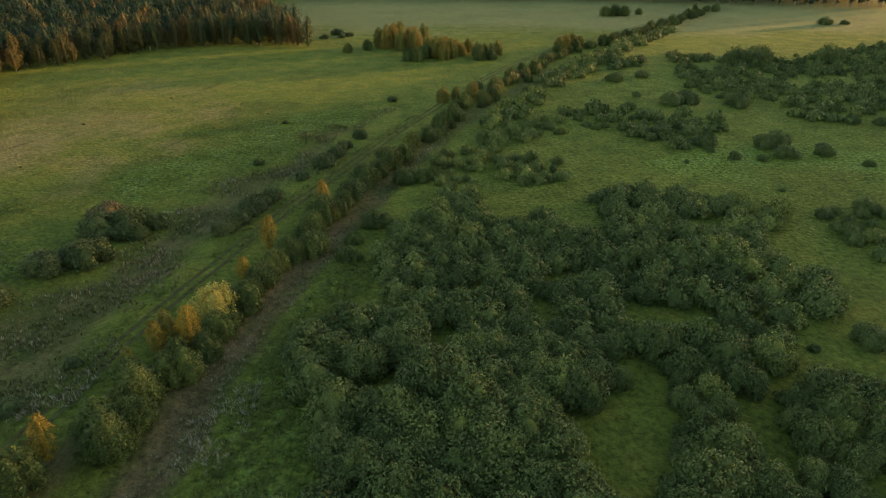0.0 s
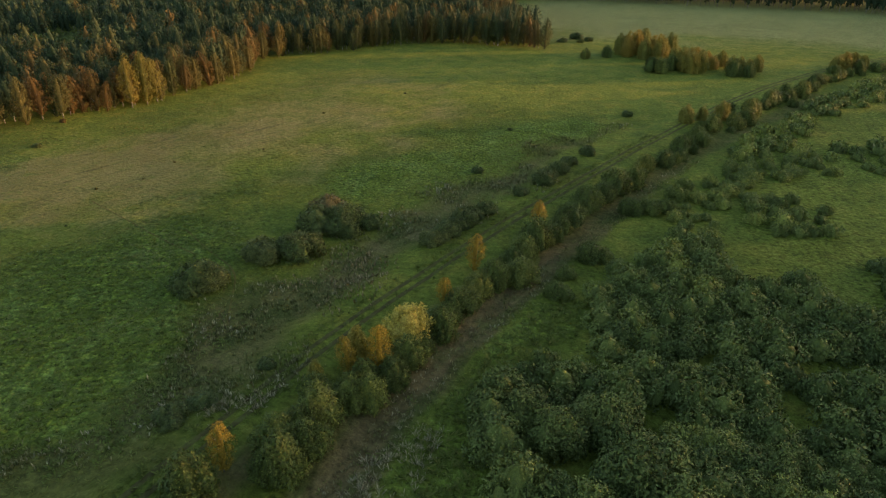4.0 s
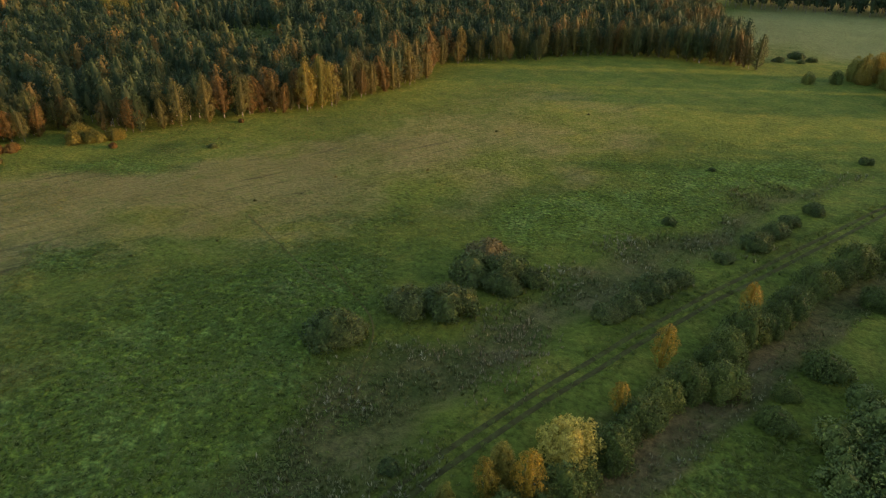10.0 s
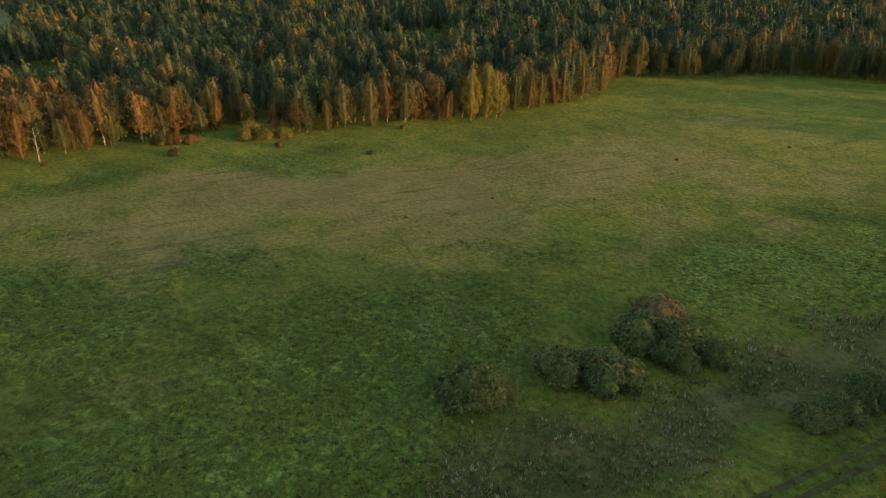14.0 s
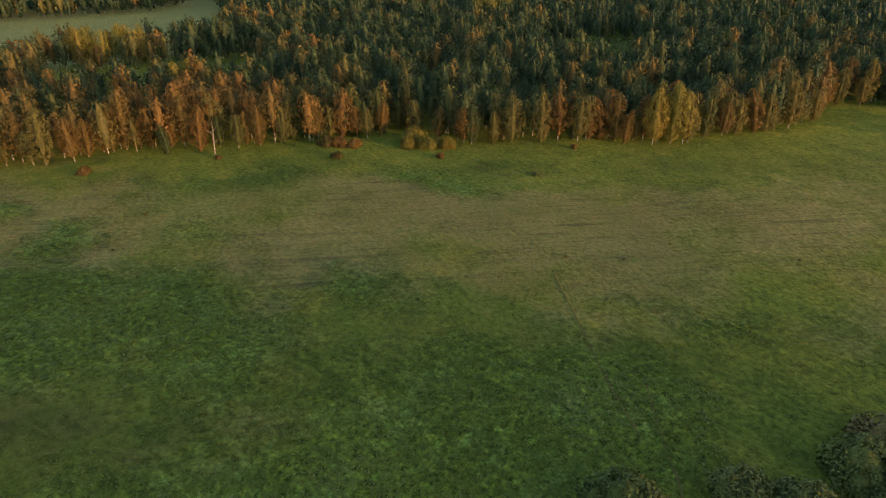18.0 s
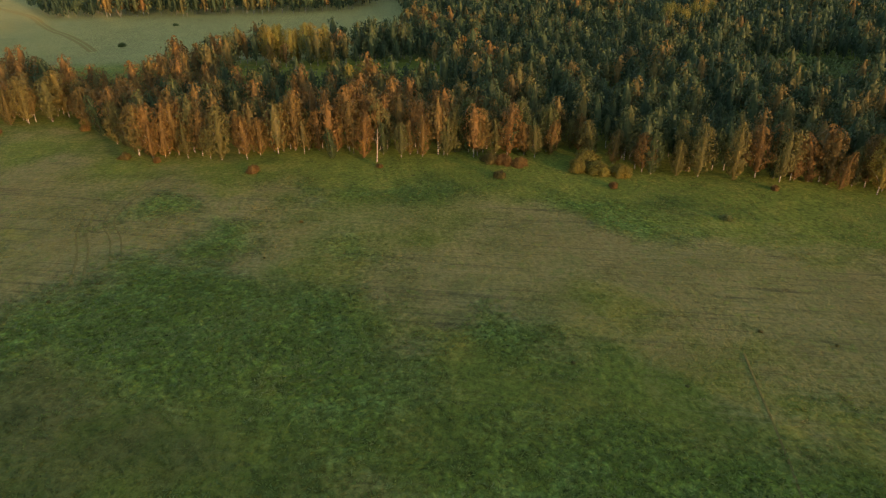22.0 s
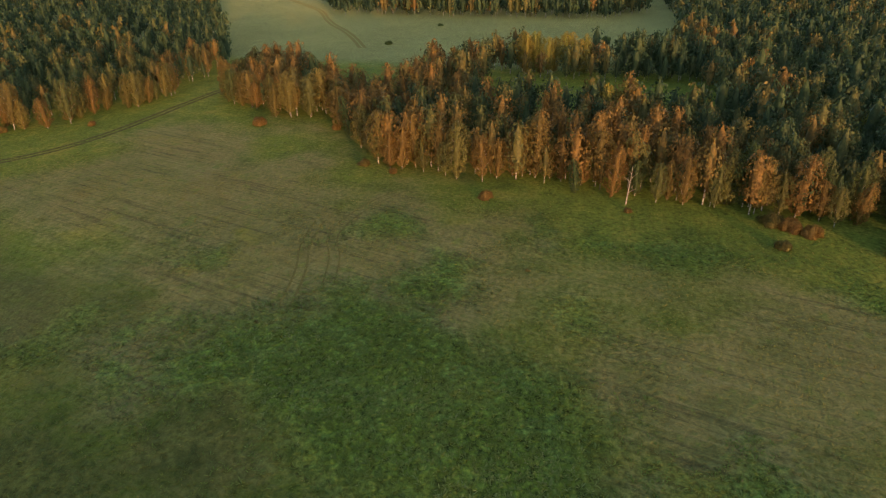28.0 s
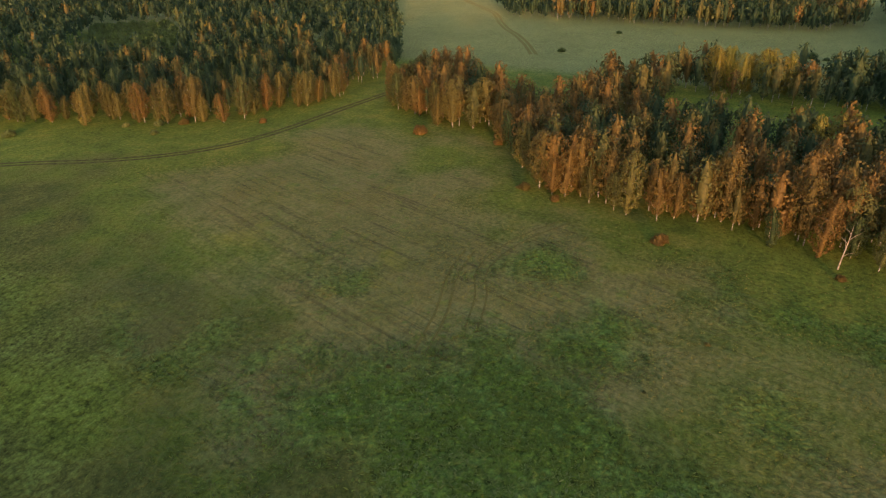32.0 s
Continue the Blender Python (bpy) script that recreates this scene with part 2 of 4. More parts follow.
    fine = calc(t, "MULTIPLY", calc(t, "MULTIPLY", calc(t, "SUBTRACT", blade, 0.5), 1.35), calm)
    speck = calc(t, "MAXIMUM", calc(t, "ADD", calc(t, "ADD", 0.78, calc(t, "MULTIPLY", broad, 0.5)), calc(t, "ADD", calc(t, "ADD", coarse, calc(t, "MULTIPLY", mound, calc(t, "ADD", 0.16, calc(t, "MULTIPLY", lush, 0.8)))), fine)), 0.3)
    vm = t.nodes.new("ShaderNodeVectorMath")
    vm.operation = "SCALE"
    t.links.new(c, vm.inputs[0])
    t.links.new(speck, vm.inputs["Scale"])
    t.links.new(vm.outputs[0], b.inputs["Base Color"])
    b.inputs["Roughness"].default_value = 0.9
    b.inputs["Specular IOR Level"].default_value = 0.1
    # the fuzz of standing blades, in the grass's own colour
    b.inputs["Sheen Weight"].default_value = 0.2
    b.inputs["Sheen Roughness"].default_value = 0.32
    fuzz = t.nodes.new("ShaderNodeVectorMath")
    fuzz.operation = "SCALE"
    fuzz.inputs["Scale"].default_value = 4.0
    t.links.new(vm.outputs[0], fuzz.inputs[0])
    t.links.new(fuzz.outputs[0], b.inputs["Sheen Tint"])
    bump = node(t, "ShaderNodeBump", Strength=0.9, Distance=0.35)
    t.links.new(calc(t, "ADD", calc(t, "ADD", tuft, calc(t, "MULTIPLY", mound, calc(t, "MULTIPLY", lush, 1.2))), calc(t, "MULTIPLY", blade, 0.5)), bump.inputs["Height"])
    t.links.new(bump.outputs[0], b.inputs["Normal"])
    return m


def road_material():
    m, t, b = shader("rutted_track")
    where = t.nodes.new("ShaderNodeNewGeometry").outputs["Position"]
    n = noise_of(t, where, 0.9, 5, 0.65)
    worn = ramp(t, n, [(0.38, (0.056, 0.05, 0.018)), (0.5, (0.077, 0.07, 0.025)), (0.62, (0.095, 0.104, 0.028))])
    t.links.new(worn, b.inputs["Base Color"])
    fuzz = t.nodes.new("ShaderNodeVectorMath")
    fuzz.operation = "SCALE"
    fuzz.inputs["Scale"].default_value = 4.0
    t.links.new(worn, fuzz.inputs[0])
    t.links.new(fuzz.outputs[0], b.inputs["Sheen Tint"])
    b.inputs["Sheen Weight"].default_value = 0.2
    b.inputs["Sheen Roughness"].default_value = 0.32
    b.inputs["Roughness"].default_value = 0.95
    b.inputs["Specular IOR Level"].default_value = 0.1
    bump = node(t, "ShaderNodeBump", Strength=0.6, Distance=0.1)
    t.links.new(n, bump.inputs["Height"])
    t.links.new(bump.outputs[0], b.inputs["Normal"])
    return m


GROUND, TRACK = ground_material(), road_material()
TRAIL = road_material()
TRAIL.name = "trodden_turf"
for stop, colour in zip([n for n in TRAIL.node_tree.nodes if n.type == "VALTORGB"][0].color_ramp.elements, ((0.11, 0.094, 0.028), (0.135, 0.114, 0.036), (0.14, 0.125, 0.034))):
    stop.color = (*colour, 1)


# ---------------------------------------------------------------- plan
def along(points, step):
    """Points every so many metres along a line, with the direction of the line there."""
    p = np.array(points, float)
    seg = np.linalg.norm(np.diff(p, axis=0), axis=1)
    s = np.r_[0, np.cumsum(seg)]
    at = np.arange(0, s[-1], step)
    xy = np.stack([np.interp(at, s, p[:, 0]), np.interp(at, s, p[:, 1])], 1)
    d = np.gradient(xy, axis=0)
    return xy, d / np.linalg.norm(d, axis=1)[:, None]


def smooth_line(points):
    """The line rounded by corner cutting."""
    p = np.array(points, float)
    for _ in range(3):
        p = np.concatenate([p[:1], np.stack([0.75 * p[:-1] + 0.25 * p[1:], 0.25 * p[:-1] + 0.75 * p[1:]], 1).reshape(-1, 2), p[-1:]])
    return p


def line_distance(x, y, points):
    best = np.full(np.shape(x), 1e9)
    p = np.array(points, float)
    for (ax, ay), (bx, by) in zip(p[:-1], p[1:]):
        dx, dy = bx - ax, by - ay
        u = np.clip(((x - ax) * dx + (y - ay) * dy) / (dx * dx + dy * dy), 0, 1)
        best = np.minimum(best, np.hypot(x - ax - u * dx, y - ay - u * dy))
    return best


def inside(x, y, poly):
    hit = np.zeros(np.shape(x), bool)
    p = np.array(poly, float)
    for (ax, ay), (bx, by) in zip(p, np.roll(p, -1, 0)):
        with np.errstate(divide="ignore", invalid="ignore"):
            hit ^= ((ay > y) != (by > y)) & (x < (bx - ax) * (y - ay) / (by - ay) + ax)
    return hit


def ripple(x, y, size, seed):
    """Smooth random values of about -1 to 1 over the plan."""
    table = np.random.default_rng(seed).uniform(-1, 1, (64, 64))
    u, v = np.asarray(x, float) / size, np.asarray(y, float) / size
    i, j = np.floor(u).astype(int), np.floor(v).astype(int)
    a, b = u - i, v - j
    a, b = a * a * (3 - 2 * a), b * b * (3 - 2 * b)
    g = lambda p, q: table[p % 64, q % 64]
    return (g(i, j) * (1 - a) + g(i + 1, j) * a) * (1 - b) + (g(i, j + 1) * (1 - a) + g(i + 1, j + 1) * a) * b


def rough_weight(x, y, poly, soft, wander=7.0):
    """The same with an uneven outline."""
    dx = ripple(x, y, 13, 1) * wander + ripple(x, y, 5, 2) * wander * 0.5
    dy = ripple(x, y, 13, 3) * wander + ripple(x, y, 5, 4) * wander * 0.5
    return area_weight(x + dx, y + dy, poly, soft)


def area_weight(x, y, poly, soft):
    """1 well inside the outline, 0 well outside, half on it."""
    d = line_distance(x, y, list(poly) + [poly[0]])
    return np.clip(0.5 + np.where(inside(x, y, poly), d, -d) / (2 * soft), 0, 1)


ROAD = [(-70, -400), (-58, -120), (-52, 0), (-47, 41), (-44, 57), (-42, 71), (-38, 88), (-31, 111), (-21, 141), (-6, 183), (18, 243),
        (50, 296), (104, 360), (172, 448), (300, 600)]
DITCH = [(-36, -100), (-33, 20), (-30, 55), (-29, 70), (-26, 81), (-21, 102), (-16, 118), (-10, 141), (0, 168), (12, 195), (40, 250)]
WEST_DITCH = [(-62, 40), (-57, 63), (-52, 80), (-47, 96), (-42, 118), (-33, 148), (-20, 182), (-8, 205)]
WEST_TRACK = [(-140, -150), (-171, -119), (-184, -95), (-203, -80), (-223, -75), (-242, -75), (-262, -73), (-290, -70)]
FIELD_TRACK = [(-372, -51), (-415, -71), (-457, -99), (-500, -118), (-528, -134), (-600, -190)]
ROW_LINE = [(-45, 20), (-40, 48), (-36, 60), (-33, 70), (-30, 84), (-26, 98), (-20, 118), (-12, 142), (-3, 166), (8, 195)]
ROAD, DITCH = smooth_line(ROAD), smooth_line(DITCH)

BROWN_FIELD = [(-206, 0), (-187, 60), (-160, 104), (-137, 163), (-130, 235), (-85, 242), (-62, 195), (-76, 136), (-89, 119), (-92, 94), (-104, 80),
               (-110, 60), (-108, 34), (-113, 10), (-118, -12), (-134, -38), (-158, -62), (-185, -76), (-218, -74), (-248, -66), (-238, -38), (-222, -10)]
EDGE_GREEN = [(-215, -10), (-202, 38), (-190, 100), (-150, 180), (-155, 235), (-120, 295), (-95, 285), (-128, 235), (-128, 180), (-140, 130), (-160, 95), (-182, 60), (-196, 0)]
LUSH = [
    [(-100, 57), (-90, 93), (-73, 98), (-65, 88), (-56, 65), (-59, 45), (-73, 35), (-95, 35)],
    [(-136, 0), (-151, 17), (-140, 33), (-131, 50), (-119, 53), (-109, 56), (-102, 45), (-113, 25), (-121, 7)],
    [(-119, 62), (-124, 67), (-118, 73), (-111, 70), (-113, 63)],
    [(-95, 103), (-94, 112), (-87, 116), (-85, 109)],
    [(-172, 7), (-181, 14), (-179, 26), (-173, 25), (-169, 12)],
    [(-184, 39), (-186, 45), (-177, 46), (-176, 41)],
    [(-160, -20), (-164, -15), (-161, -10), (-156, -15)],
    [(-25, 42), (-24, 58), (-23, 70), (-23, 82), (-20, 92), (-16, 91), (-17, 80), (-18, 70), (-19, 58), (-17, 42)],
    [(-60, 112), (-36, 160), (-20, 196), (-30, 205), (-62, 160), (-75, 125)],
    [(-112, -10), (-128, -22), (-140, -50), (-150, -80), (-120, -90), (-95, -40), (-98, -10)],
    [(66, 128), (76, 140), (94, 129), (110, 130), (110, 150), (76, 165), (50, 140)],
    [(-184, 55), (-183, 65), (-177, 75), (-168, 71), (-173, 61)],
    [(-152, 51), (-154, 55), (-147, 58), (-145, 60), (-145, 56)],
    [(-133, -29), (-135, -24), (-131, -17), (-127, -20), (-128, -25)],
    [(-131, -9), (-133, -5), (-128, -1), (-125, -4)],
    [(-156, 24), (-164, 30), (-162, 36), (-155, 36), (-147, 30)],
    [(-171, 90), (-167, 104), (-149, 113), (-145, 109), (-152, 98), (-159, 89)],
    [(-158, 24), (-158, 30), (-146, 33), (-145, 28)],
    [(-180, 58), (-179, 74), (-171, 74), (-173, 61)],
]
# rank grass areas, also painting in the dimmer light of the near meadow
RANK_DIM = [
    [(-147, -50), (-143, -25), (-135, -7), (-127, 6), (-113, 18), (-104, 32), (-90, 30), (-90, -60)],
    [(-109, 42), (-94, 54), (-75, 61), (-57, 64), (-46, 56), (-46, 30), (-83, 30)],
    [(-147, -46), (-165, -78), (-190, -102), (-170, -140), (-90, -110), (-90, -50)],
    [(-63, 71), (-56, 76), (-50, 68), (-53, 61)],
    [(-91, 76), (-74, 85), (-54, 84), (-56, 67), (-70, 70)],
]
BROWNISH = [(-127, 78), (-142, 101), (-148, 133), (-128, 170), (-99, 130), (-92, 96), (-100, 67)]
SUNNY = [(-215, -90), (-205, -60), (-199, 2), (-192, 50), (-176, 105), (-158, 145), (-140, 190), (-120, 230), (-108, 210), (-122, 140), (-140, 95), (-152, 45), (-160, 0), (-175, -60), (-185, -90)]
WEEDS = [(-63, 40), (-62, 63), (-63, 75), (-57, 85), (-51, 98), (-49, 117), (-38, 144), (-28, 175), (-14, 202), (-26, 160), (-38, 112), (-43, 88), (-46, 72), (-49, 55)]

FOREST = [(-207, 4), (-203, 36), (-200, 60), (-192, 84), (-190, 99), (-200, 105), (-187, 114), (-176, 119), (-170, 135), (-158, 158), (-150, 185), (-149, 210),
          (-156, 230), (-165, 241), (-150, 256), (-135, 276), (-119, 298), (-98, 304), (-76, 301), (-60, 299), (-66, 330), (-79, 354), (-100, 403), (-120, 473),
          (-140, 560), (-300, 640), (-680, 640), (-680, 110), (-541, 104), (-440, 98), (-372, 86), (-352, 50), (-346, 18), (-322, -4), (-303, -13), (-285, -12), (-268, -10), (-275, -22), (-290, -42), (-320, -58), (-300, -70),
          (-262, -66), (-255, -54), (-245, -37), (-244, -18), (-225, -8)]
GLADE = [(-322, 16), (-313, 57), (-318, 92), (-260, 90), (-262, 55), (-266, 20)]
SOUTH_FOREST = [(-268, -84), (-252, -93), (-243, -99), (-228, -102), (-217, -123), (-207, -143), (-197, -160), (-190, -220), (-200, -330), (-330, -430), (-560, -430),
                (-640, -260), (-540, -215), (-430, -150), (-345, -100), (-310, -85)]
GOLD_SPOT = [(-321, 26), (-321, 54), (-336, 56), (-337, 26)]
SWAMP = [(-353, -311), (-381, -283), (-342, -230), (-295, -186), (-275, -195), (-270, -232)]
HOLLOW = [(-293, 215), (-292, 258), (-267, 262), (-234, 235), (-236, 204), (-262, 200)]
FAR_WOOD = [(-700, -165), (-554, -144), (-490, -108), (-495, -54), (-494, 2), (-501, 66), (-540, 96), (-700, 100)]


def height(x, y):
    x, y = np.asarray(x, float), np.asarray(y, float)
    h = 0.25 * np.sin(x * 0.021 + 1) * np.cos(y * 0.017) + 0.12 * np.sin(x * 0.11) * np.sin(y * 0.093 + 2)
    h = h + 0.7 * np.clip(1.6 - line_distance(x, y, ROAD) / 5, 0, 1)
    h = h - 0.5 * np.clip(1.3 - line_distance(x, y, DITCH) / 4, 0, 1)
    return h - 0.3 * np.clip(1.4 - line_distance(x, y, WEST_DITCH) / 4, 0, 1)


def grow(name, verts, quads, mats, tint=None, index=None, normals=None):
    """A mesh of four-sided faces from arrays."""
    me = bpy.data.meshes.new(name)
    me.vertices.add(len(verts))
    me.vertices.foreach_set("co", np.asarray(verts, np.float32).ravel())
    me.loops.add(4 * len(quads))
    me.loops.foreach_set("vertex_index", np.asarray(quads, np.int32).ravel())
    me.polygons.add(len(quads))
    me.polygons.foreach_set("loop_start", np.arange(0, 4 * len(quads), 4, dtype=np.int32))
    for m in mats:
        me.materials.append(m)
    if index is not None:
        me.polygons.foreach_set("material_index", np.asarray(index, np.int32))
    if tint is not None:
        me.attributes.new("tint", "FLOAT", "POINT").data.foreach_set("value", np.asarray(tint, np.float32))
    me.polygons.foreach_set("use_smooth", np.ones(len(quads), bool))
    me.update(calc_edges=True)
    if normals is not None:
        me.attributes.new("custom_normal", "FLOAT_VECTOR", "POINT").data.foreach_set("vector", np.asarray(normals, np.float32).ravel())
    return me


def make_ground():
    xs = np.concatenate([[-5000, -2500, -1300], np.arange(-800, -280, 8), np.arange(-280, -210, 3), np.arange(-210, 100, 2.0), np.arange(100, 300, 6), [400, 800, 2000, 5000]])
    ys = np.concatenate([[-5000, -2000, -900], np.arange(-500, -130, 8), np.arange(-130, 0, 2.5), np.arange(0, 215, 2.0), np.arange(215, 320, 3), np.arange(320, 700, 8), [1200, 2500, 5000]])
    gx, gy = np.meshgrid(xs, ys)
    x, y = gx.ravel(), gy.ravel()
    nx, ny = len(xs), len(ys)
    i = (np.arange(ny - 1)[:, None] * nx + np.arange(nx - 1)).ravel()
    near = (np.abs(x) < 900) & (np.abs(y) < 900)
    z = np.where(near, height(x, y), 0)
    me = grow("ground", np.stack([x, y, z], 1), np.stack([i, i + 1, i + nx + 1, i + nx], 1), [GROUND])
    dry = rough_weight(x, y, BROWN_FIELD, 18, 14) * (1 - rough_weight(x, y, EDGE_GREEN, 8) * 0.4) * np.clip(0.74 + 0.4 * ripple(x, y, 22, 9) + 0.18 * ripple(x, y, 8, 10), 0, 1) * np.clip(1.0 - (y - 150) / 140, 0.45, 1)
    pale = np.maximum(0.75 * np.clip((y - 310 + 20 * ripple(x, y, 30, 6)) / 60, 0, 1) * np.clip((x + 150) / 60, 0, 1), 0.9 * np.clip((-320 - x) / 30, 0, 1))
    lush = 0.34 * np.clip((x - 2) / 15, 0, 1) * np.clip((y - 85) / 20, 0, 1) * np.clip((300 - y) / 60, 0, 1) * np.clip(1 + 0.5 * ripple(x, y, 20, 12), 0, 1)
    for poly in LUSH:
        lush = np.maximum(lush, (0.38 if poly is LUSH[9] else 0.85) * rough_weight(x, y, poly, 7))
    bare = 0.5 * rough_weight(x, y, WEEDS, 4, 3)
    bare = np.maximum(bare, np.clip(1.45 - line_distance(x + 1.2 * ripple(x, y, 7, 41), y, DITCH) / 3.6, 0, 1) * np.clip(1.0 - (y - 95) / 120, 0.4, 1))
    bare = np.maximum(bare, 0.4 * np.clip(1.4 - line_distance(x, y, ROW_LINE) / 3.5, 0, 1))
    lush = lush * (1 - bare)
    rank = np.zeros_like(x)
    for poly in RANK_DIM:
        rank = np.maximum(rank, rough_weight(x, y, poly, 11, 9))
    rank = np.maximum(rank, 0.42 * rough_weight(x, y, BROWNISH, 14, 10))
    rank = rank * np.clip(0.75 + 0.5 * ripple(x, y, 9, 17), 0.2, 1) * (1 - 0.7 * lush)
    me.attributes.new("rank", "FLOAT", "POINT").data.foreach_set("value", rank.astype(np.float32))
    data = np.stack([dry, lush, bare, pale * (1 - bare)], 1).astype(np.float32)
    me.attributes.new("cover", "FLOAT_COLOR", "POINT").data.foreach_set("color", data.ravel())
    me.polygons.foreach_set("use_smooth", np.ones(len(me.polygons), bool))
    return tagged(new("ground", me), "autumn meadow of green and tan grass", "meadow", kind="structure")


make_ground()


def make_track(name, line, gap, wide, label, mat=None):
    """Two ruts, each a shallow strip pressed into the turf."""
    xy, d = along(smooth_line(line), 1.5)
    n = np.stack([-d[:, 1], d[:, 0]], 1)
    verts, quads = [], []
    wob = np.interp(np.arange(len(xy)), np.arange(0, len(xy) + 12, 6), np.random.default_rng(5).normal(0, 0.12, len(np.arange(0, len(xy) + 12, 6))))
    for side in (-1, 1):
        base = sum(len(v) for v in verts)
        across = np.array([-wide, -wide * 0.55, wide * 0.55, wide])
        lift = np.array([0.02, 0.045, 0.045, 0.02])
        p = xy[:, None] + n[:, None] * (side * gap / 2 + across[None, :, None] + wob[:, None, None])
        z = height(p[..., 0], p[..., 1]) + lift
        verts.append(np.concatenate([p, z[..., None]], 2).reshape(-1, 3))
        i = (np.arange(len(xy) - 1)[:, None] * 4 + np.arange(3)).ravel() + base
        quads.append(np.stack([i, i + 1, i + 5, i + 4], 1))
    return tagged(new(name, grow(name, np.concatenate(verts), np.concatenate(quads), [mat or TRACK])), label, "track", kind="structure")


make_track("road_1", ROAD, 1.75, 0.37, "two-rut dirt track along a grassy bank")
make_track("road_2", WEST_TRACK, 2.0, 0.6, "two-rut dirt track leading into birch woods")
make_track("road_3", FIELD_TRACK, 2.4, 0.9, "faint dirt track across the far meadow", TRAIL)


# ---------------------------------------------------------------- plants
def unit(v):
    return v / np.maximum(np.linalg.norm(v, axis=-1, keepdims=True), 1e-6)


def tube(points, radii, sides=6):
    p, r = np.array(points, float), np.array(radii, float)
    ph = np.linspace(0, 2 * np.pi, sides, endpoint=False)
    d = np.gradient(p, axis=0)
    d /= np.linalg.norm(d, axis=1)[:, None]
    a = np.cross(d, (0.31, 0.95, 0.05))
    a /= np.linalg.norm(a, axis=1)[:, None]
    b = np.cross(d, a)
    v = p[:, None] + r[:, None, None] * (np.cos(ph)[None, :, None] * a[:, None] + np.sin(ph)[None, :, None] * b[:, None])
    i = np.arange(len(p) - 1)[:, None] * sides + np.arange(sides)
    j = np.arange(len(p) - 1)[:, None] * sides + (np.arange(sides) + 1) % sides
    return v.reshape(-1, 3), np.stack([i, j, j + sides, i + sides], -1).reshape(-1, 4)


def merged(pieces):
    verts, quads, at = [], [], 0
    for v, q in pieces:
        verts.append(v)
        quads.append(q + at)
        at += len(v)
    return np.concatenate(verts), np.concatenate(quads)


OVAL_G = [0, 0.06, 0.18, 0.4, 0.65, 0.85, 0.95, 1]
OVAL_R = [0.2, 0.42, 0.76, 1.0, 0.88, 0.6, 0.38, 0.14]


DOME_G = [0, 0.1, 0.28, 0.5, 0.68, 0.82, 0.92, 0.98, 1]
DOME_R = [0.78, 0.92, 1.0, 0.94, 0.8, 0.62, 0.42, 0.22, 0.04]


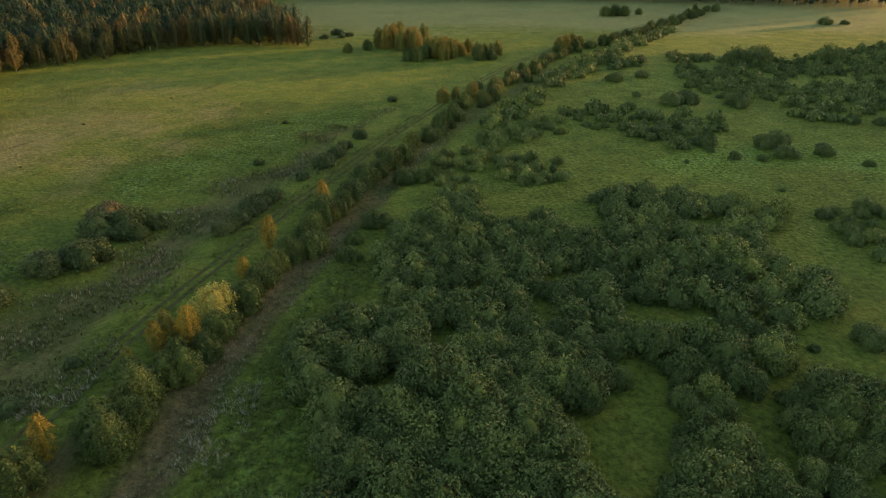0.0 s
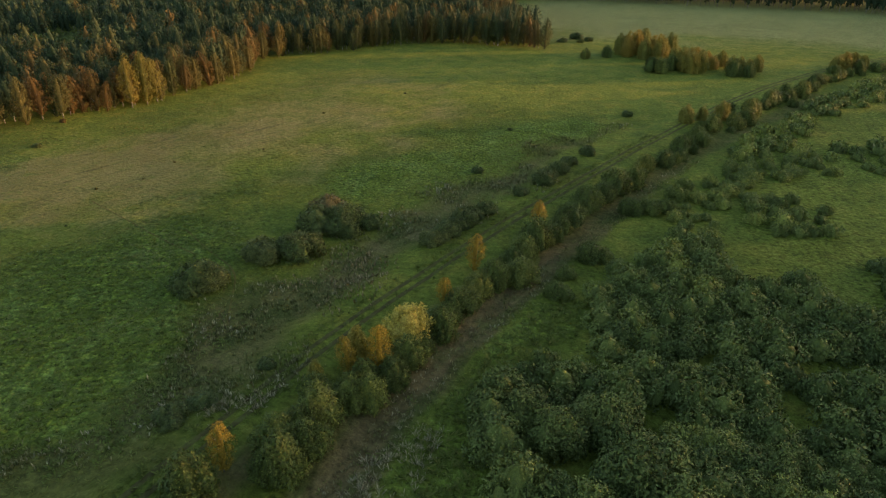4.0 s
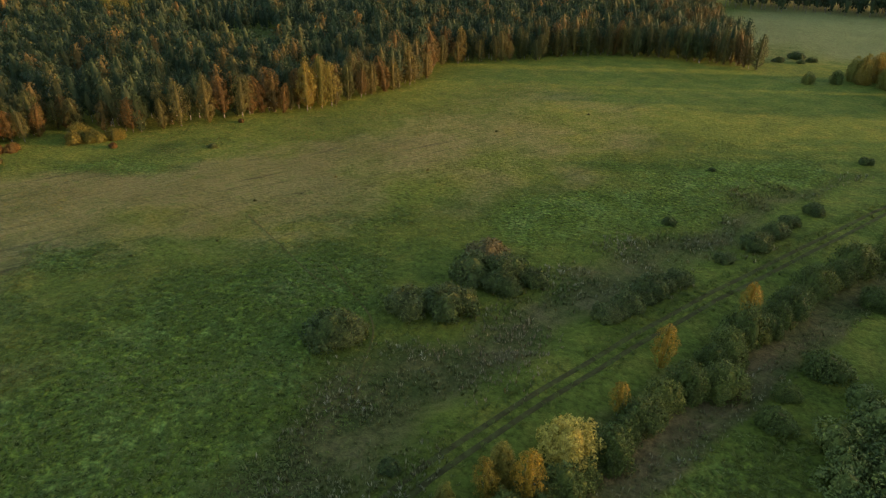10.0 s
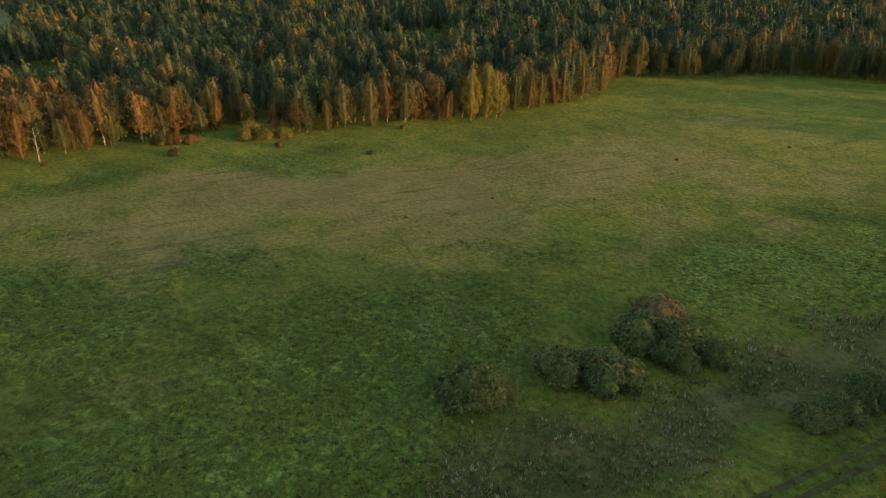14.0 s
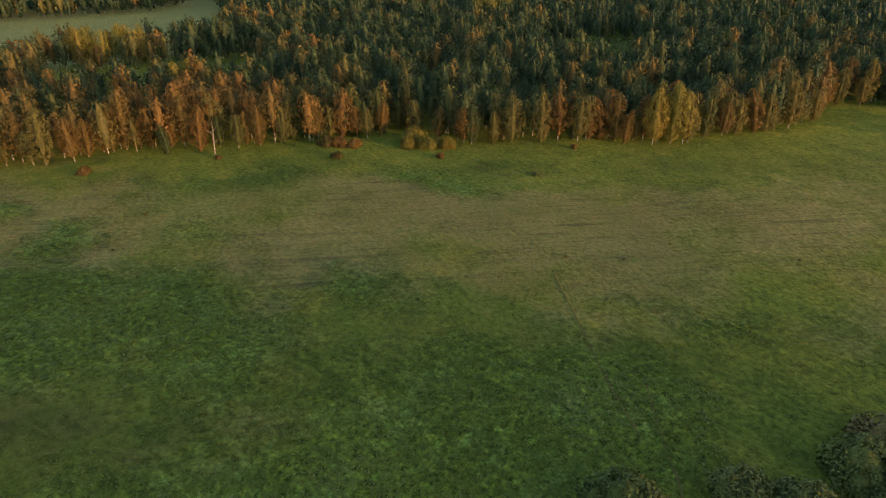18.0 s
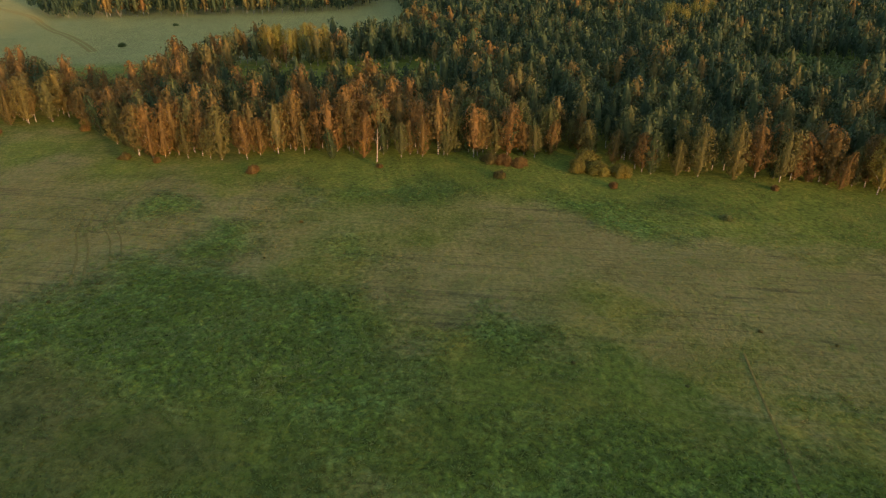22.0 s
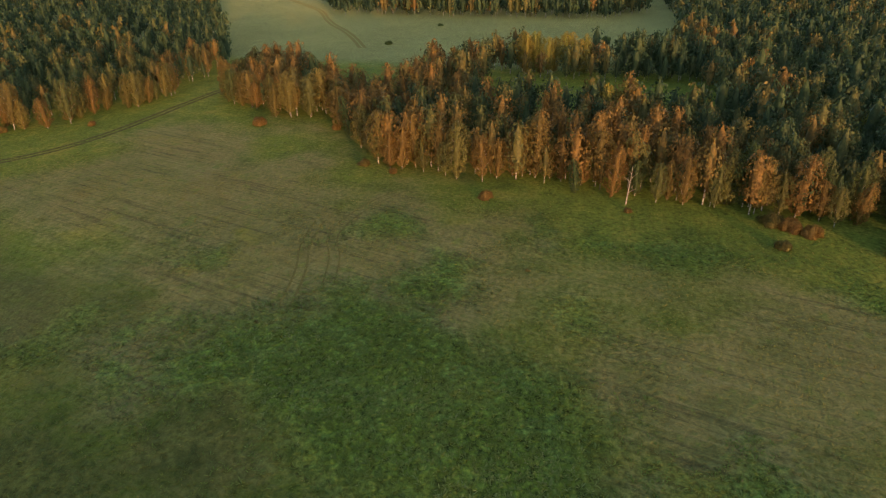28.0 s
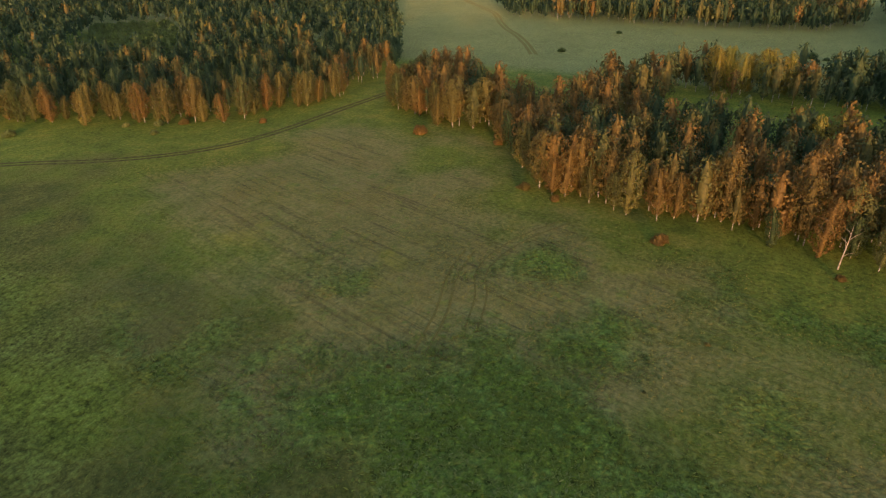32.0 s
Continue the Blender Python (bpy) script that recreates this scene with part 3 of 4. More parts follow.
def spire(rng, tall, wide, low, count, size, line, core=0.55, gaps=0.3, long=1.5, soft=0.35, around=7, rings=7, dome=False):
    """An oval birch crown, or a bush's dome: sprays in uneven masses round the stem, and a dense inside."""
    prof_g, prof_r = (DOME_G, DOME_R) if dome else (OVAL_G, OVAL_R)
    g = np.linspace(0, 1, 200)
    env = np.interp(g, prof_g, prof_r)
    g = np.sort(rng.choice(g, count * 2, p=env / env.sum())) + rng.uniform(-0.01, 0.01, count * 2)
    ph = rng.uniform(0, 2 * np.pi, count * 2)
    r = wide * np.interp(g, prof_g, prof_r)
    seed = rng.uniform(0, 50)
    mass = np.array([noise.noise((math.cos(p) * q * 0.8 + seed, math.sin(p) * q * 0.8, h * tall * 0.48)) for p, q, h in zip(ph, r, g)])
    pick = np.sort(np.argsort(rng.random(count * 2) - gaps * 2.2 * mass)[:count])
    g, ph, r, mass = g[pick], ph[pick], r[pick], mass[pick]
    out = r * (0.9 + (0.5 if dome else 0.6) * mass) * np.sqrt(rng.uniform(0.5 if dome else 0.4, 1.22 if dome else 1.12, count))
    if dome:
        out = np.where(g > 0.75, r * rng.uniform(0, 1.1, count) ** 0.55, out)
    z = tall * (low + (0.99 - low) * g) + (rng.uniform(-0.5, 0.25, count) * (g > 0.6) if dome else 0)
    ok = z > 0.15
    lean = np.array([line(h) for h in z])
    p = np.stack([lean[:, 0] + out * np.cos(ph), lean[:, 1] + out * np.sin(ph), z], 1)
    rise = np.interp(g, [0, 0.3, 0.6, 0.8, 0.92, 1], [-0.1, 0.15, 0.7, 1.4, 2.6, 5]) if dome else 0.12 + 0.75 * np.clip((g - 0.35) / 0.65, 0, 1) ** 1.5
    n = unit(np.stack([np.cos(ph), np.sin(ph), rise], 1) + rng.normal(0, 0.28, (count, 3)) + np.stack([0 * mass, 0 * mass, 0.7 * mass], 1))
    m = unit(n + rng.normal(0, 0.8 if dome else 0.55, n.shape))
    a = unit(np.cross(m, rng.normal(0, 0.6, n.shape) + np.array([0, 0, 1.0])))
    b = np.cross(m, a)
    s = size * rng.uniform(0.6, 1.35, (count, 1))
    a, b = a * s * 0.5, b * s * 0.5 * long
    v = np.stack([p - b, p + a * 0.9 - b * 0.1, p + b, p - a * 0.9 + b * 0.1], 1)[ok].reshape(-1, 3)
    q = np.arange(len(v)).reshape(-1, 4)
    norm = np.repeat(unit(soft * n + (1 - soft) * m)[ok], 4, 0)
    cg = np.linspace(0.02, 0.97, rings)
    cp = np.linspace(0, 2 * np.pi, around, endpoint=False)
    cr = core * wide * np.interp(cg, prof_g, prof_r)[:, None] * rng.uniform(0.75, 1.2, (rings, around))
    cr[-1] *= 0.05
    cz = np.maximum(tall * (low + (0.99 - low) * cg) * (0.86 if dome else 1.0), 0.1)
    mid = np.array([line(h) for h in cz])
    cv = np.stack([mid[:, 0, None] + cr * np.cos(cp), mid[:, 1, None] + cr * np.sin(cp), cz[:, None] + 0 * cr], -1).reshape(-1, 3)
    cn = np.stack([np.cos(cp) + 0 * cr, np.sin(cp) + 0 * cr, 0.3 + 0 * cr], -1).reshape(-1, 3)
    i = np.arange(rings - 1)[:, None] * around + np.arange(around)
    j = np.arange(rings - 1)[:, None] * around + (np.arange(around) + 1) % around
    cq = np.stack([i, j, j + around, i + around], -1).reshape(-1, 4)
    return np.concatenate([v, cv]), np.concatenate([q, cq + len(v)]), np.concatenate([norm, unit(cn)])


def birch_shape(rng, tall=15.0, wide=2.0, count=2300, size=0.29, low=0.2):
    """Trunk with rising limbs, and an oval crown of hanging masses."""
    bend = rng.normal(0, 0.25, 2)
    zs = np.linspace(0, tall * 0.97, 8)

    def line(z):
        return bend * (z / tall) ** 2 * 3
    trunk = np.concatenate([bend * (zs[:, None] / tall) ** 2 * 3, zs[:, None]], 1)
    pieces = [tube(trunk, np.linspace(0.16, 0.03, 8))]
    for k in range(10):
        z = tall * (0.18 + 0.065 * k)
        ph, r = k * 2.4, wide * (0.9 - 0.06 * k)
        root = np.array([*line(z), z])
        tip = root + np.array([r * math.cos(ph), r * math.sin(ph), r * 1.1])
        pieces.append(tube([root, root * 0.5 + tip * 0.5 + np.array([0, 0, 0.15]), tip], [0.055, 0.04, 0.015], 4))
    return merged(pieces), spire(rng, tall, wide, low, count, size, line, core=0.28, gaps=0.5)


def bush_shape(rng, wide=3.0, tall=4.0, count=950, size=0.38, domes=4, around=9, rings=6):
    """Several stems from the base and a rounded head of fine upright shoots in a few bulges, down to the ground."""
    pieces, heads = [], []
    for k in range(domes):
        ph = k * 2.4 + rng.uniform(-0.5, 0.5)
        off = 0.0 if k == 0 else wide * rng.uniform(0.38, 0.56)
        w = wide * (0.82 if k == 0 else rng.uniform(0.42, 0.6))
        h = tall * (1.0 if k == 0 else rng.uniform(0.62, 0.95))
        at = np.array([off * math.cos(ph), off * math.sin(ph), 0.0])
        share = int(count * (0.4 if k == 0 else 0.6 / max(1, domes - 1)))
        v, q, n = spire(rng, h, w, 0.0, share, size, lambda z: (0.0, 0.0), 0.56, 0.5, 1.8, 0.36, around, rings, True)
        heads.append((v + at, q, n))
        for side in (0.0, 2.2):
            tip = at + np.array([w * 0.4 * math.cos(ph + side), w * 0.4 * math.sin(ph + side), h * 0.7])
            pieces.append(tube([(0.1 * math.cos(ph), 0.1 * math.sin(ph), 0), tip * np.array([0.5, 0.5, 0.7]), tip], [0.07, 0.05, 0.02], 4))
    v, q = merged([(v, q) for v, q, n in heads])
    return merged(pieces), (v, q, np.concatenate([n for v, q, n in heads]))


def low_tree(rng, tall, wide, count, size, around=5, rings=5, core=0.4):
    """The same for the depth of the wood, in fewer faces."""
    v, q, n = spire(rng, tall, wide, rng.uniform(0.08, 0.26), count, size, lambda z: (0.0, 0.0), core, 0.45, 1.4, 0.42, around, rings)
    tv, tq = tube([(0, 0, 0), (0, 0, tall * 0.5), (0.2, 0, tall * 0.92)], [0.17, 0.12, 0.03], 4)
    return np.concatenate([v, tv]), np.concatenate([q, tq + len(v)]), np.r_[np.zeros(len(q)), np.ones(len(tq))], np.concatenate([n, unit(tv * (1, 1, 0))])


class Kind:
    """A plant with a stem part and a crown part, built in several shapes, then copied."""

    def __init__(self, name, shapes, leaf, bark, label, category, group, crown_name="crown", stem_name="trunk"):
        self.name, self.leaf, self.label, self.category, self.group = name, leaf, label, category, group
        self.meshes = [(grow(stem_name, *s, [bark]), grow(crown_name, c[0], c[1], [leaf], normals=c[2])) for s, c in shapes]
        self.first = [None] * len(shapes)
        self.names = stem_name, crown_name

    def place(self, rng, x, y, scale=1.0, stretch=1.0, sink=0.05, label="", spread=1.0):
        k = rng.integers(len(self.meshes))
        m = pose(x, y, float(height(x, y)) - sink, rng.uniform(-3, 3), rng.uniform(-3, 3), rng.uniform(0, 360)) @ Matrix.Diagonal((scale * spread, scale * spread, scale * stretch, 1))
        if self.first[k] is None:
            ob = new(self.name)
            ob.empty_display_size = 0.3
            for n, me in zip(self.names, self.meshes[k]):
                new(n, me).parent = ob
            ob.matrix_basis = m
            tagged(ob, label or self.label, self.category, self.group)
            self.first[k] = ob
        else:
            first = self.first[k]
            keep = first.scale.copy()
            first.scale = (1, 1, 1)
            ob = copy_thing(first, m)
            first.scale = keep
            tagged(ob, label or self.label)
        return ob


R = np.random.default_rng
birch_shapes = [birch_shape(R(k), 15.0, 2.8 + 0.4 * (k % 3), low=(0.0, 0.05, 0.12)[k % 3]) for k in range(6)]
bush_shapes = [bush_shape(R(20 + k), 3.0, 3.7 + 0.3 * (k % 3), 5200, 0.165, 4 + k % 2) for k in range(5)]
grove_shapes = [bush_shape(R(50 + k), 3.9, 11.5, 5200, 0.32, 6) for k in range(3)]
alder_shapes = [bush_shape(R(40 + k), 3.1, 5.6, 5000, 0.18, 5) for k in range(4)]

EDGE_BIRCH = Kind("birch_tree", birch_shapes, LEAF_BIRCH, BARK_BIRCH, "slender birch with rusty orange leaves, white trunk, at the wood's edge", "tree", "birches along the forest edge")
EDGE_GREEN_TREE = Kind("birch_tree", birch_shapes, LEAF_GREEN, BARK_BIRCH, "tall slender birch still dark green at the wood's edge", "tree", "birches along the forest edge")
EDGE_OLIVE = Kind("birch_tree", birch_shapes, LEAF_OLIVE, BARK_BIRCH, "slender birch with fading olive leaves, white trunk, at the wood's edge", "tree", "birches along the forest edge")
EDGE_YELLOW = Kind("birch_tree", birch_shapes[:2], LEAF_YELLOW, BARK_BIRCH, "tall birch with bright yellow leaves at the wood's edge", "tree", "birches along the forest edge")
SMALL_ORANGE = Kind("birch_tree", birch_shapes[1:3], LEAF_ORANGE, BARK_BIRCH, "young birch with glowing orange leaves beside the track", "tree", "roadside trees")
WILLOW = Kind("willow_bush", bush_shapes, LEAF_WILLOW, BARK_BROWN, "rounded green willow bush in a dense thicket", "bush", "willow thicket", stem_name="stems")
FIELD_BUSH = Kind("willow_bush", bush_shapes[:3], LEAF_GREY, BARK_BROWN, "rounded grey-green willow bush standing in the meadow", "bush", "meadow bushes", stem_name="stems")
RUSSET = Kind("willow_bush", bush_shapes[:2], LEAF_RUSSET, BARK_BROWN, "large willow bush with russet-tinged leaves standing in the meadow", "bush", "meadow bushes", stem_name="stems")
DITCH_BUSH = Kind("willow_bush", bush_shapes[1:4], LEAF_ROADSIDE, BARK_BROWN, "rounded olive-green willow bush on the brown ditch bed", "bush", "ditch bushes", stem_name="stems")
OPEN_BUSH = Kind("willow_bush", bush_shapes[2:5], LEAF_WILLOW, BARK_BROWN, "rounded green willow bush on open grass beyond the thicket", "bush", "bushes on open grass", stem_name="stems")
ALDER = Kind("alder_tree", alder_shapes, LEAF_ROADSIDE, BARK_BROWN, "bushy olive-green alder in the row beside the track", "tree", "roadside trees")
ORANGE_BUSH = Kind("birch_bush", bush_shapes[:2], LEAF_BIRCH, BARK_BROWN, "low rusty orange bush before the wood's edge", "bush", "low bushes at the wood", stem_name="stems")
YELLOW_BUSH = Kind("yellow_bush", bush_shapes[2:4], LEAF_YELLOW, BARK_BROWN, "low bush with yellow leaves before the wood's edge", "bush", "low bushes at the wood", stem_name="stems")
EDGE_GOLD = Kind("birch_tree", birch_shapes[:3], LEAF_GOLD, BARK_BIRCH, "tall birch with golden yellow-green leaves standing in the wood", "tree", "golden birches in the wood")
GROVE = Kind("birch_tree", grove_shapes, LEAF_GROVE, BARK_BIRCH, "birch with yellow-green leaves in a small meadow grove", "tree", "birch grove")
PALE = Kind("willow_tree", alder_shapes[:1], LEAF_PALE, BARK_BROWN, "bushy tree with pale golden leaves in the row beside the track", "tree", "roadside trees")

rng = R(7)
# wood's edge, tree by tree
for line, step in ((FOREST[-6:] + FOREST[:20], 2.8), (SOUTH_FOREST[:7], 2.8)):
    xy, d = along(line, step)
    for (x, y), (dx, dy) in zip(xy, d):
        inward = rng.uniform(-0.5, 8.5)
        px, py = x - dy * inward + rng.normal(0, 0.5), y + dx * inward + rng.normal(0, 0.5)
        u = rng.random()
        rusty = np.interp(py, [-160, -80, -30, 60, 110, 150, 225], [0.42, 0.55, 0.68, 0.64, 0.46, 0.36, 0.2])
        kind = EDGE_BIRCH if u < rusty else EDGE_OLIVE if u < 0.86 else EDGE_GREEN_TREE if u < 0.99 else EDGE_YELLOW
        kind.place(rng, px, py, rng.uniform(0.48, 0.82) * (0.86 if py < -70 else 1.0) + 0.018 * max(inward, 0), rng.uniform(0.94, 1.14), spread=rng.uniform(1.0, 1.28))


def woods(name, outlines, holes, step, shapes, mats, label, tall, seed, keep=None, mixing=(0, 1), inset=3.0, cast=None):
    """Many trees of a wood, uncountable, as one mesh."""
    r = R(seed)
    pts = []
    for poly in outlines:
        p = np.array(poly, float)
        gx, gy = np.meshgrid(np.arange(p[:, 0].min(), p[:, 0].max(), step), np.arange(p[:, 1].min(), p[:, 1].max(), step))
        x, y = gx.ravel() + r.uniform(-0.45, 0.45, gx.size) * step, gy.ravel() + r.uniform(-0.45, 0.45, gx.size) * step
        ok = inside(x, y, poly)
        if inset:
            ok &= line_distance(x, y, list(poly) + [poly[0]]) > inset
        for h in holes:
            ok &= ~inside(x, y, h)
        if keep is not None:
            ok &= keep(x, y)
        pts.append(np.stack([x[ok], y[ok]], 1))
    pts = np.concatenate(pts)
    n = len(pts)
    z = height(pts[:, 0], pts[:, 1])
    s = r.uniform(tall[0], tall[1], n)
    s = s * np.where(pts[:, 1] < -80, 0.82, 1.0)
    turn = r.uniform(0, 2 * np.pi, n)
    clump = np.array([noise.noise((px * 0.022, py * 0.022, seed)) for px, py in pts])
    tint = np.clip(mixing[0] + (mixing[1] - mixing[0]) * (0.5 + 0.55 * clump + r.normal(0, 0.27, n)), 0, 1)
    if cast is not None:
        tint = np.clip(tint + cast(pts[:, 0], pts[:, 1]), 0, 1)
    # taller plants get more tint, in part for sun caught on tall tops
    tint = np.clip(tint + 0.5 * ((s - tall[0]) / (tall[1] - tall[0]) - 0.5), 0, 1)
    which = r.integers(len(shapes), size=n)
    verts, quads, ind, tints, norms, at = [], [], [], [], [], 0
    for k, (v, q, mi, nv) in enumerate(shapes):
        sel = np.where(which == k)[0]
        if not len(sel):
            continue
        c, sn = np.cos(turn[sel])[:, None], np.sin(turn[sel])[:, None]
        vv = np.stack([(v[:, 0] * c - v[:, 1] * sn) * s[sel, None] + pts[sel, 0, None], (v[:, 0] * sn + v[:, 1] * c) * s[sel, None] + pts[sel, 1, None],
                       v[:, 2] * s[sel, None] * r.uniform(0.88, 1.12, (len(sel), 1)) + z[sel, None]], -1)
        verts.append(vv.reshape(-1, 3))
        quads.append((q[None] + at + (np.arange(len(sel)) * len(v))[:, None, None]).reshape(-1, 4))
        ind.append(np.tile(mi, len(sel)))
        tints.append(np.repeat(tint[sel], len(v)))
        norms.append(np.stack([nv[:, 0] * c - nv[:, 1] * sn, nv[:, 0] * sn + nv[:, 1] * c, nv[:, 2] + 0 * c], -1).reshape(-1, 3))
        at += len(sel) * len(v)
    me = grow(name, np.concatenate(verts), np.concatenate(quads), mats, np.concatenate(tints), np.concatenate(ind), np.concatenate(norms))
    return tagged(new(name, me), label, "trees", kind="stuff")


def deep(x, y):
    return np.minimum(line_distance(x, y, FOREST[-6:] + FOREST[:24]), line_distance(x, y, SOUTH_FOREST[:8]))


def near_wood(x, y):
    return deep(x, y) < 42


def mid_wood(x, y):
    return (deep(x, y) >= 42) & (np.hypot(x + 60, y - 60) < 330)


def far_wood(x, y):
    return (deep(x, y) >= 42) & (np.hypot(x + 60, y - 60) >= 330) & (np.hypot(x + 60, y - 60) < 620)


def turning(x, y):
    """More rust in the south, more green in the north and deep in the wood. Rust added near the edge paints in sunlit
    crowns.
    """
    return -0.03 - 0.22 * np.clip((-75 - y) / 40, 0, 1) + np.clip((85 - y) / 220, -0.27, 0.18) + 0.16 * np.clip(1 - deep(x, y) / 28, 0, 1) * np.clip((200 - y) / 60, 0, 1) - 0.06 * np.clip((deep(x, y) - 10) / 40, 0, 1)


edge_trees = [low_tree(R(70 + k), 15.0, 3.3 + 0.45 * (k % 3), 430, 0.5) for k in range(7)]
mid_trees = [low_tree(R(60 + k), 15.0, 3.5 + 0.5 * (k % 3), 170, 0.78) for k in range(6)]
far_trees = [low_tree(R(80 + k), 15.0, 4.0, 52, 1.35, 5, 4) for k in range(5)]
woods("birch_forest", [FOREST, SOUTH_FOREST], [GLADE, SWAMP, HOLLOW, GOLD_SPOT], 4.8, edge_trees, [LEAF_WOOD, BARK_BIRCH], "dense mixed birch wood turning orange and green", (0.5, 0.96), 1, near_wood, (0.1, 1.1), cast=turning)
woods("birch_forest", [FOREST, SOUTH_FOREST], [GLADE, SWAMP, HOLLOW, GOLD_SPOT], 5.4, mid_trees, [LEAF_WOOD, BARK_BIRCH], "dense birch wood turning orange and green", (0.5, 1.0), 14, mid_wood, cast=turning)
woods("birch_forest", [FOREST, SOUTH_FOREST], [GLADE, SWAMP, HOLLOW, GOLD_SPOT], 8.2, far_trees, [LEAF_WOOD, BARK_BIRCH], "distant birch wood turning orange and green", (0.75, 1.05), 2, far_wood, cast=turning)
woods("birch_forest", [FAR_WOOD], [], 6.5, far_trees, [LEAF_WOOD, BARK_BIRCH], "distant birch wood beyond the far meadow", (0.7, 1.0), 3, None, (0, 0.8))
woods("birch_forest", [[(-130, 500), (26, 495), (124, 481), (195, 462), (320, 436), (320, 580), (-130, 580)]], [], 7.6, far_trees, [LEAF_WOOD, BARK_BIRCH], "dark wood closing the far meadow", (0.9, 1.2), 4, None, (0, 0.35))
rng = R(16)
for x, y, sc in ((-157.5, 164, 0.92), (-155, 166.5, 1.0), (-159.5, 165.5, 0.95), (-156, 161.5, 0.85), (-157, 168.5, 0.95), (-153.8, 169.5, 0.85)):
    EDGE_GOLD.place(rng, x, y, sc, 1.05)
for x, y in ((-326, 38), (-329, 33), (-332, 40), (-327, 45), (-333, 47), (-324, 30), (-325, 50), (-330, 28), (-334, 34), (-331, 52), (-251.6, 61.5), (-254, 65), (-249, 58), (-376, 234), (-368, 238), (-363, 232), (-371, 228), (-358, 226), (-355, 218), (-383, 242), (-390, 252), (-398, 263), (-361, 240), (-380, 232), (-352, 224), (-366, 222), (-374, 244), (-388, 260)):
    EDGE_GOLD.place(rng, x, y, rng.uniform(0.9, 1.08), 1.0)
for x, y, w in ((-385.6, -41.8, 4.2), (-416, 62.6, 5), (-412, 68, 3), (-455, -30, 3.4)):
    OPEN_BUSH.place(rng, x, y, w / 5.6, 0.75, label="small dark bush alone in the far meadow")
EDGE_BIRCH.place(rng, -194, 103, 0.66, 0.9, label="lone round-topped orange birch before a gap in the wood")


def dead_birch(x, y):
    """A bare leaning trunk with broken limbs."""
    ob = tagged(new("dead_birch"), "bare dead birch, pale trunk with broken limbs, at the wood's edge", "tree")
    new("trunk", grow("trunk", *tube([(0, 0, 0), (0.1, 0.05, 2), (0.35, 0.1, 5), (0.3, 0.3, 8.2)], [0.15, 0.12, 0.08, 0.03]), [BARK_BROWN_PALE])).parent = ob
    for z, a, r in ((2.6, 0.5, 1.5), (3.8, 2.6, 1.9), (4.9, 4.4, 1.6), (5.7, 1.2, 1.4), (6.5, 3.4, 1.0)):
        root = Vector((0.07 * z, 0.03 * z, z))
        tip = root + Vector((r * math.cos(a), r * math.sin(a), 0.8 * r))
        new("limb", grow("limb", *tube([root, root.lerp(tip, 0.5) + Vector((0, 0, 0.15)), tip], [0.055, 0.035, 0.015], 5), [BARK_BROWN_PALE])).parent = ob
    ob.matrix_basis = pose(x, y, float(height(x, y)) - 0.05, 0, 0, 40)


dead_birch(-196.5, 60.5)
# the grove by the track
rng = R(12)
for x, y in ((-28.6, 301.5), (-24.8, 296.5), (-22.2, 304), (-18, 293), (-15.4, 300.4), (-11.8, 292), (-9, 300.5), (-20, 310), (-13, 308), (-26, 307)):
    GROVE.place(rng, x, y, rng.uniform(0.72, 0.92), 1.0, spread=1.0)
for x, y in ((-2.3, 273.8), (0.5, 271), (3.3, 274), (-0.6, 288.5), (-6, 284), (1, 281), (-3, 279)):
    GROVE.place(rng, x, y, rng.uniform(0.6, 0.78), 0.95, label="birch with orange-gold leaves in a small meadow grove", spread=1.05)
for x, y in ((8, 281), (11, 287.7), (14.4, 278.6), (17.3, 282), (20, 279), (23, 282), (6, 290)):
    GROVE.place(rng, x, y, rng.uniform(0.5, 0.66), 0.9, spread=1.1)
for x, y, w in ((-13.6, 269.1, 6), (-10.6, 268.3, 6), (-7.3, 275, 6), (15, 270, 6), (20, 271, 5), (-41, 287, 4.5), (-33, 293, 5)):
    ALDER.place(rng, x, y, w / 6, 1.1, label="dark green alder beside the birch grove")
for x, y, w in ((-57, 325, 5.5), (-52.4, 335.6, 7), (-46, 331, 5), (-49, 326, 4)):
    FIELD_BUSH.place(rng, x, y, w / 6.2, 0.7)
for x, y, sc in ((97, 410, 1.2), (102.5, 411, 1.35), (108, 410, 1.25), (119, 416, 0.8)):
    ALDER.place(rng, x, y, sc, 0.95, label="dark green tree standing in the far meadow")

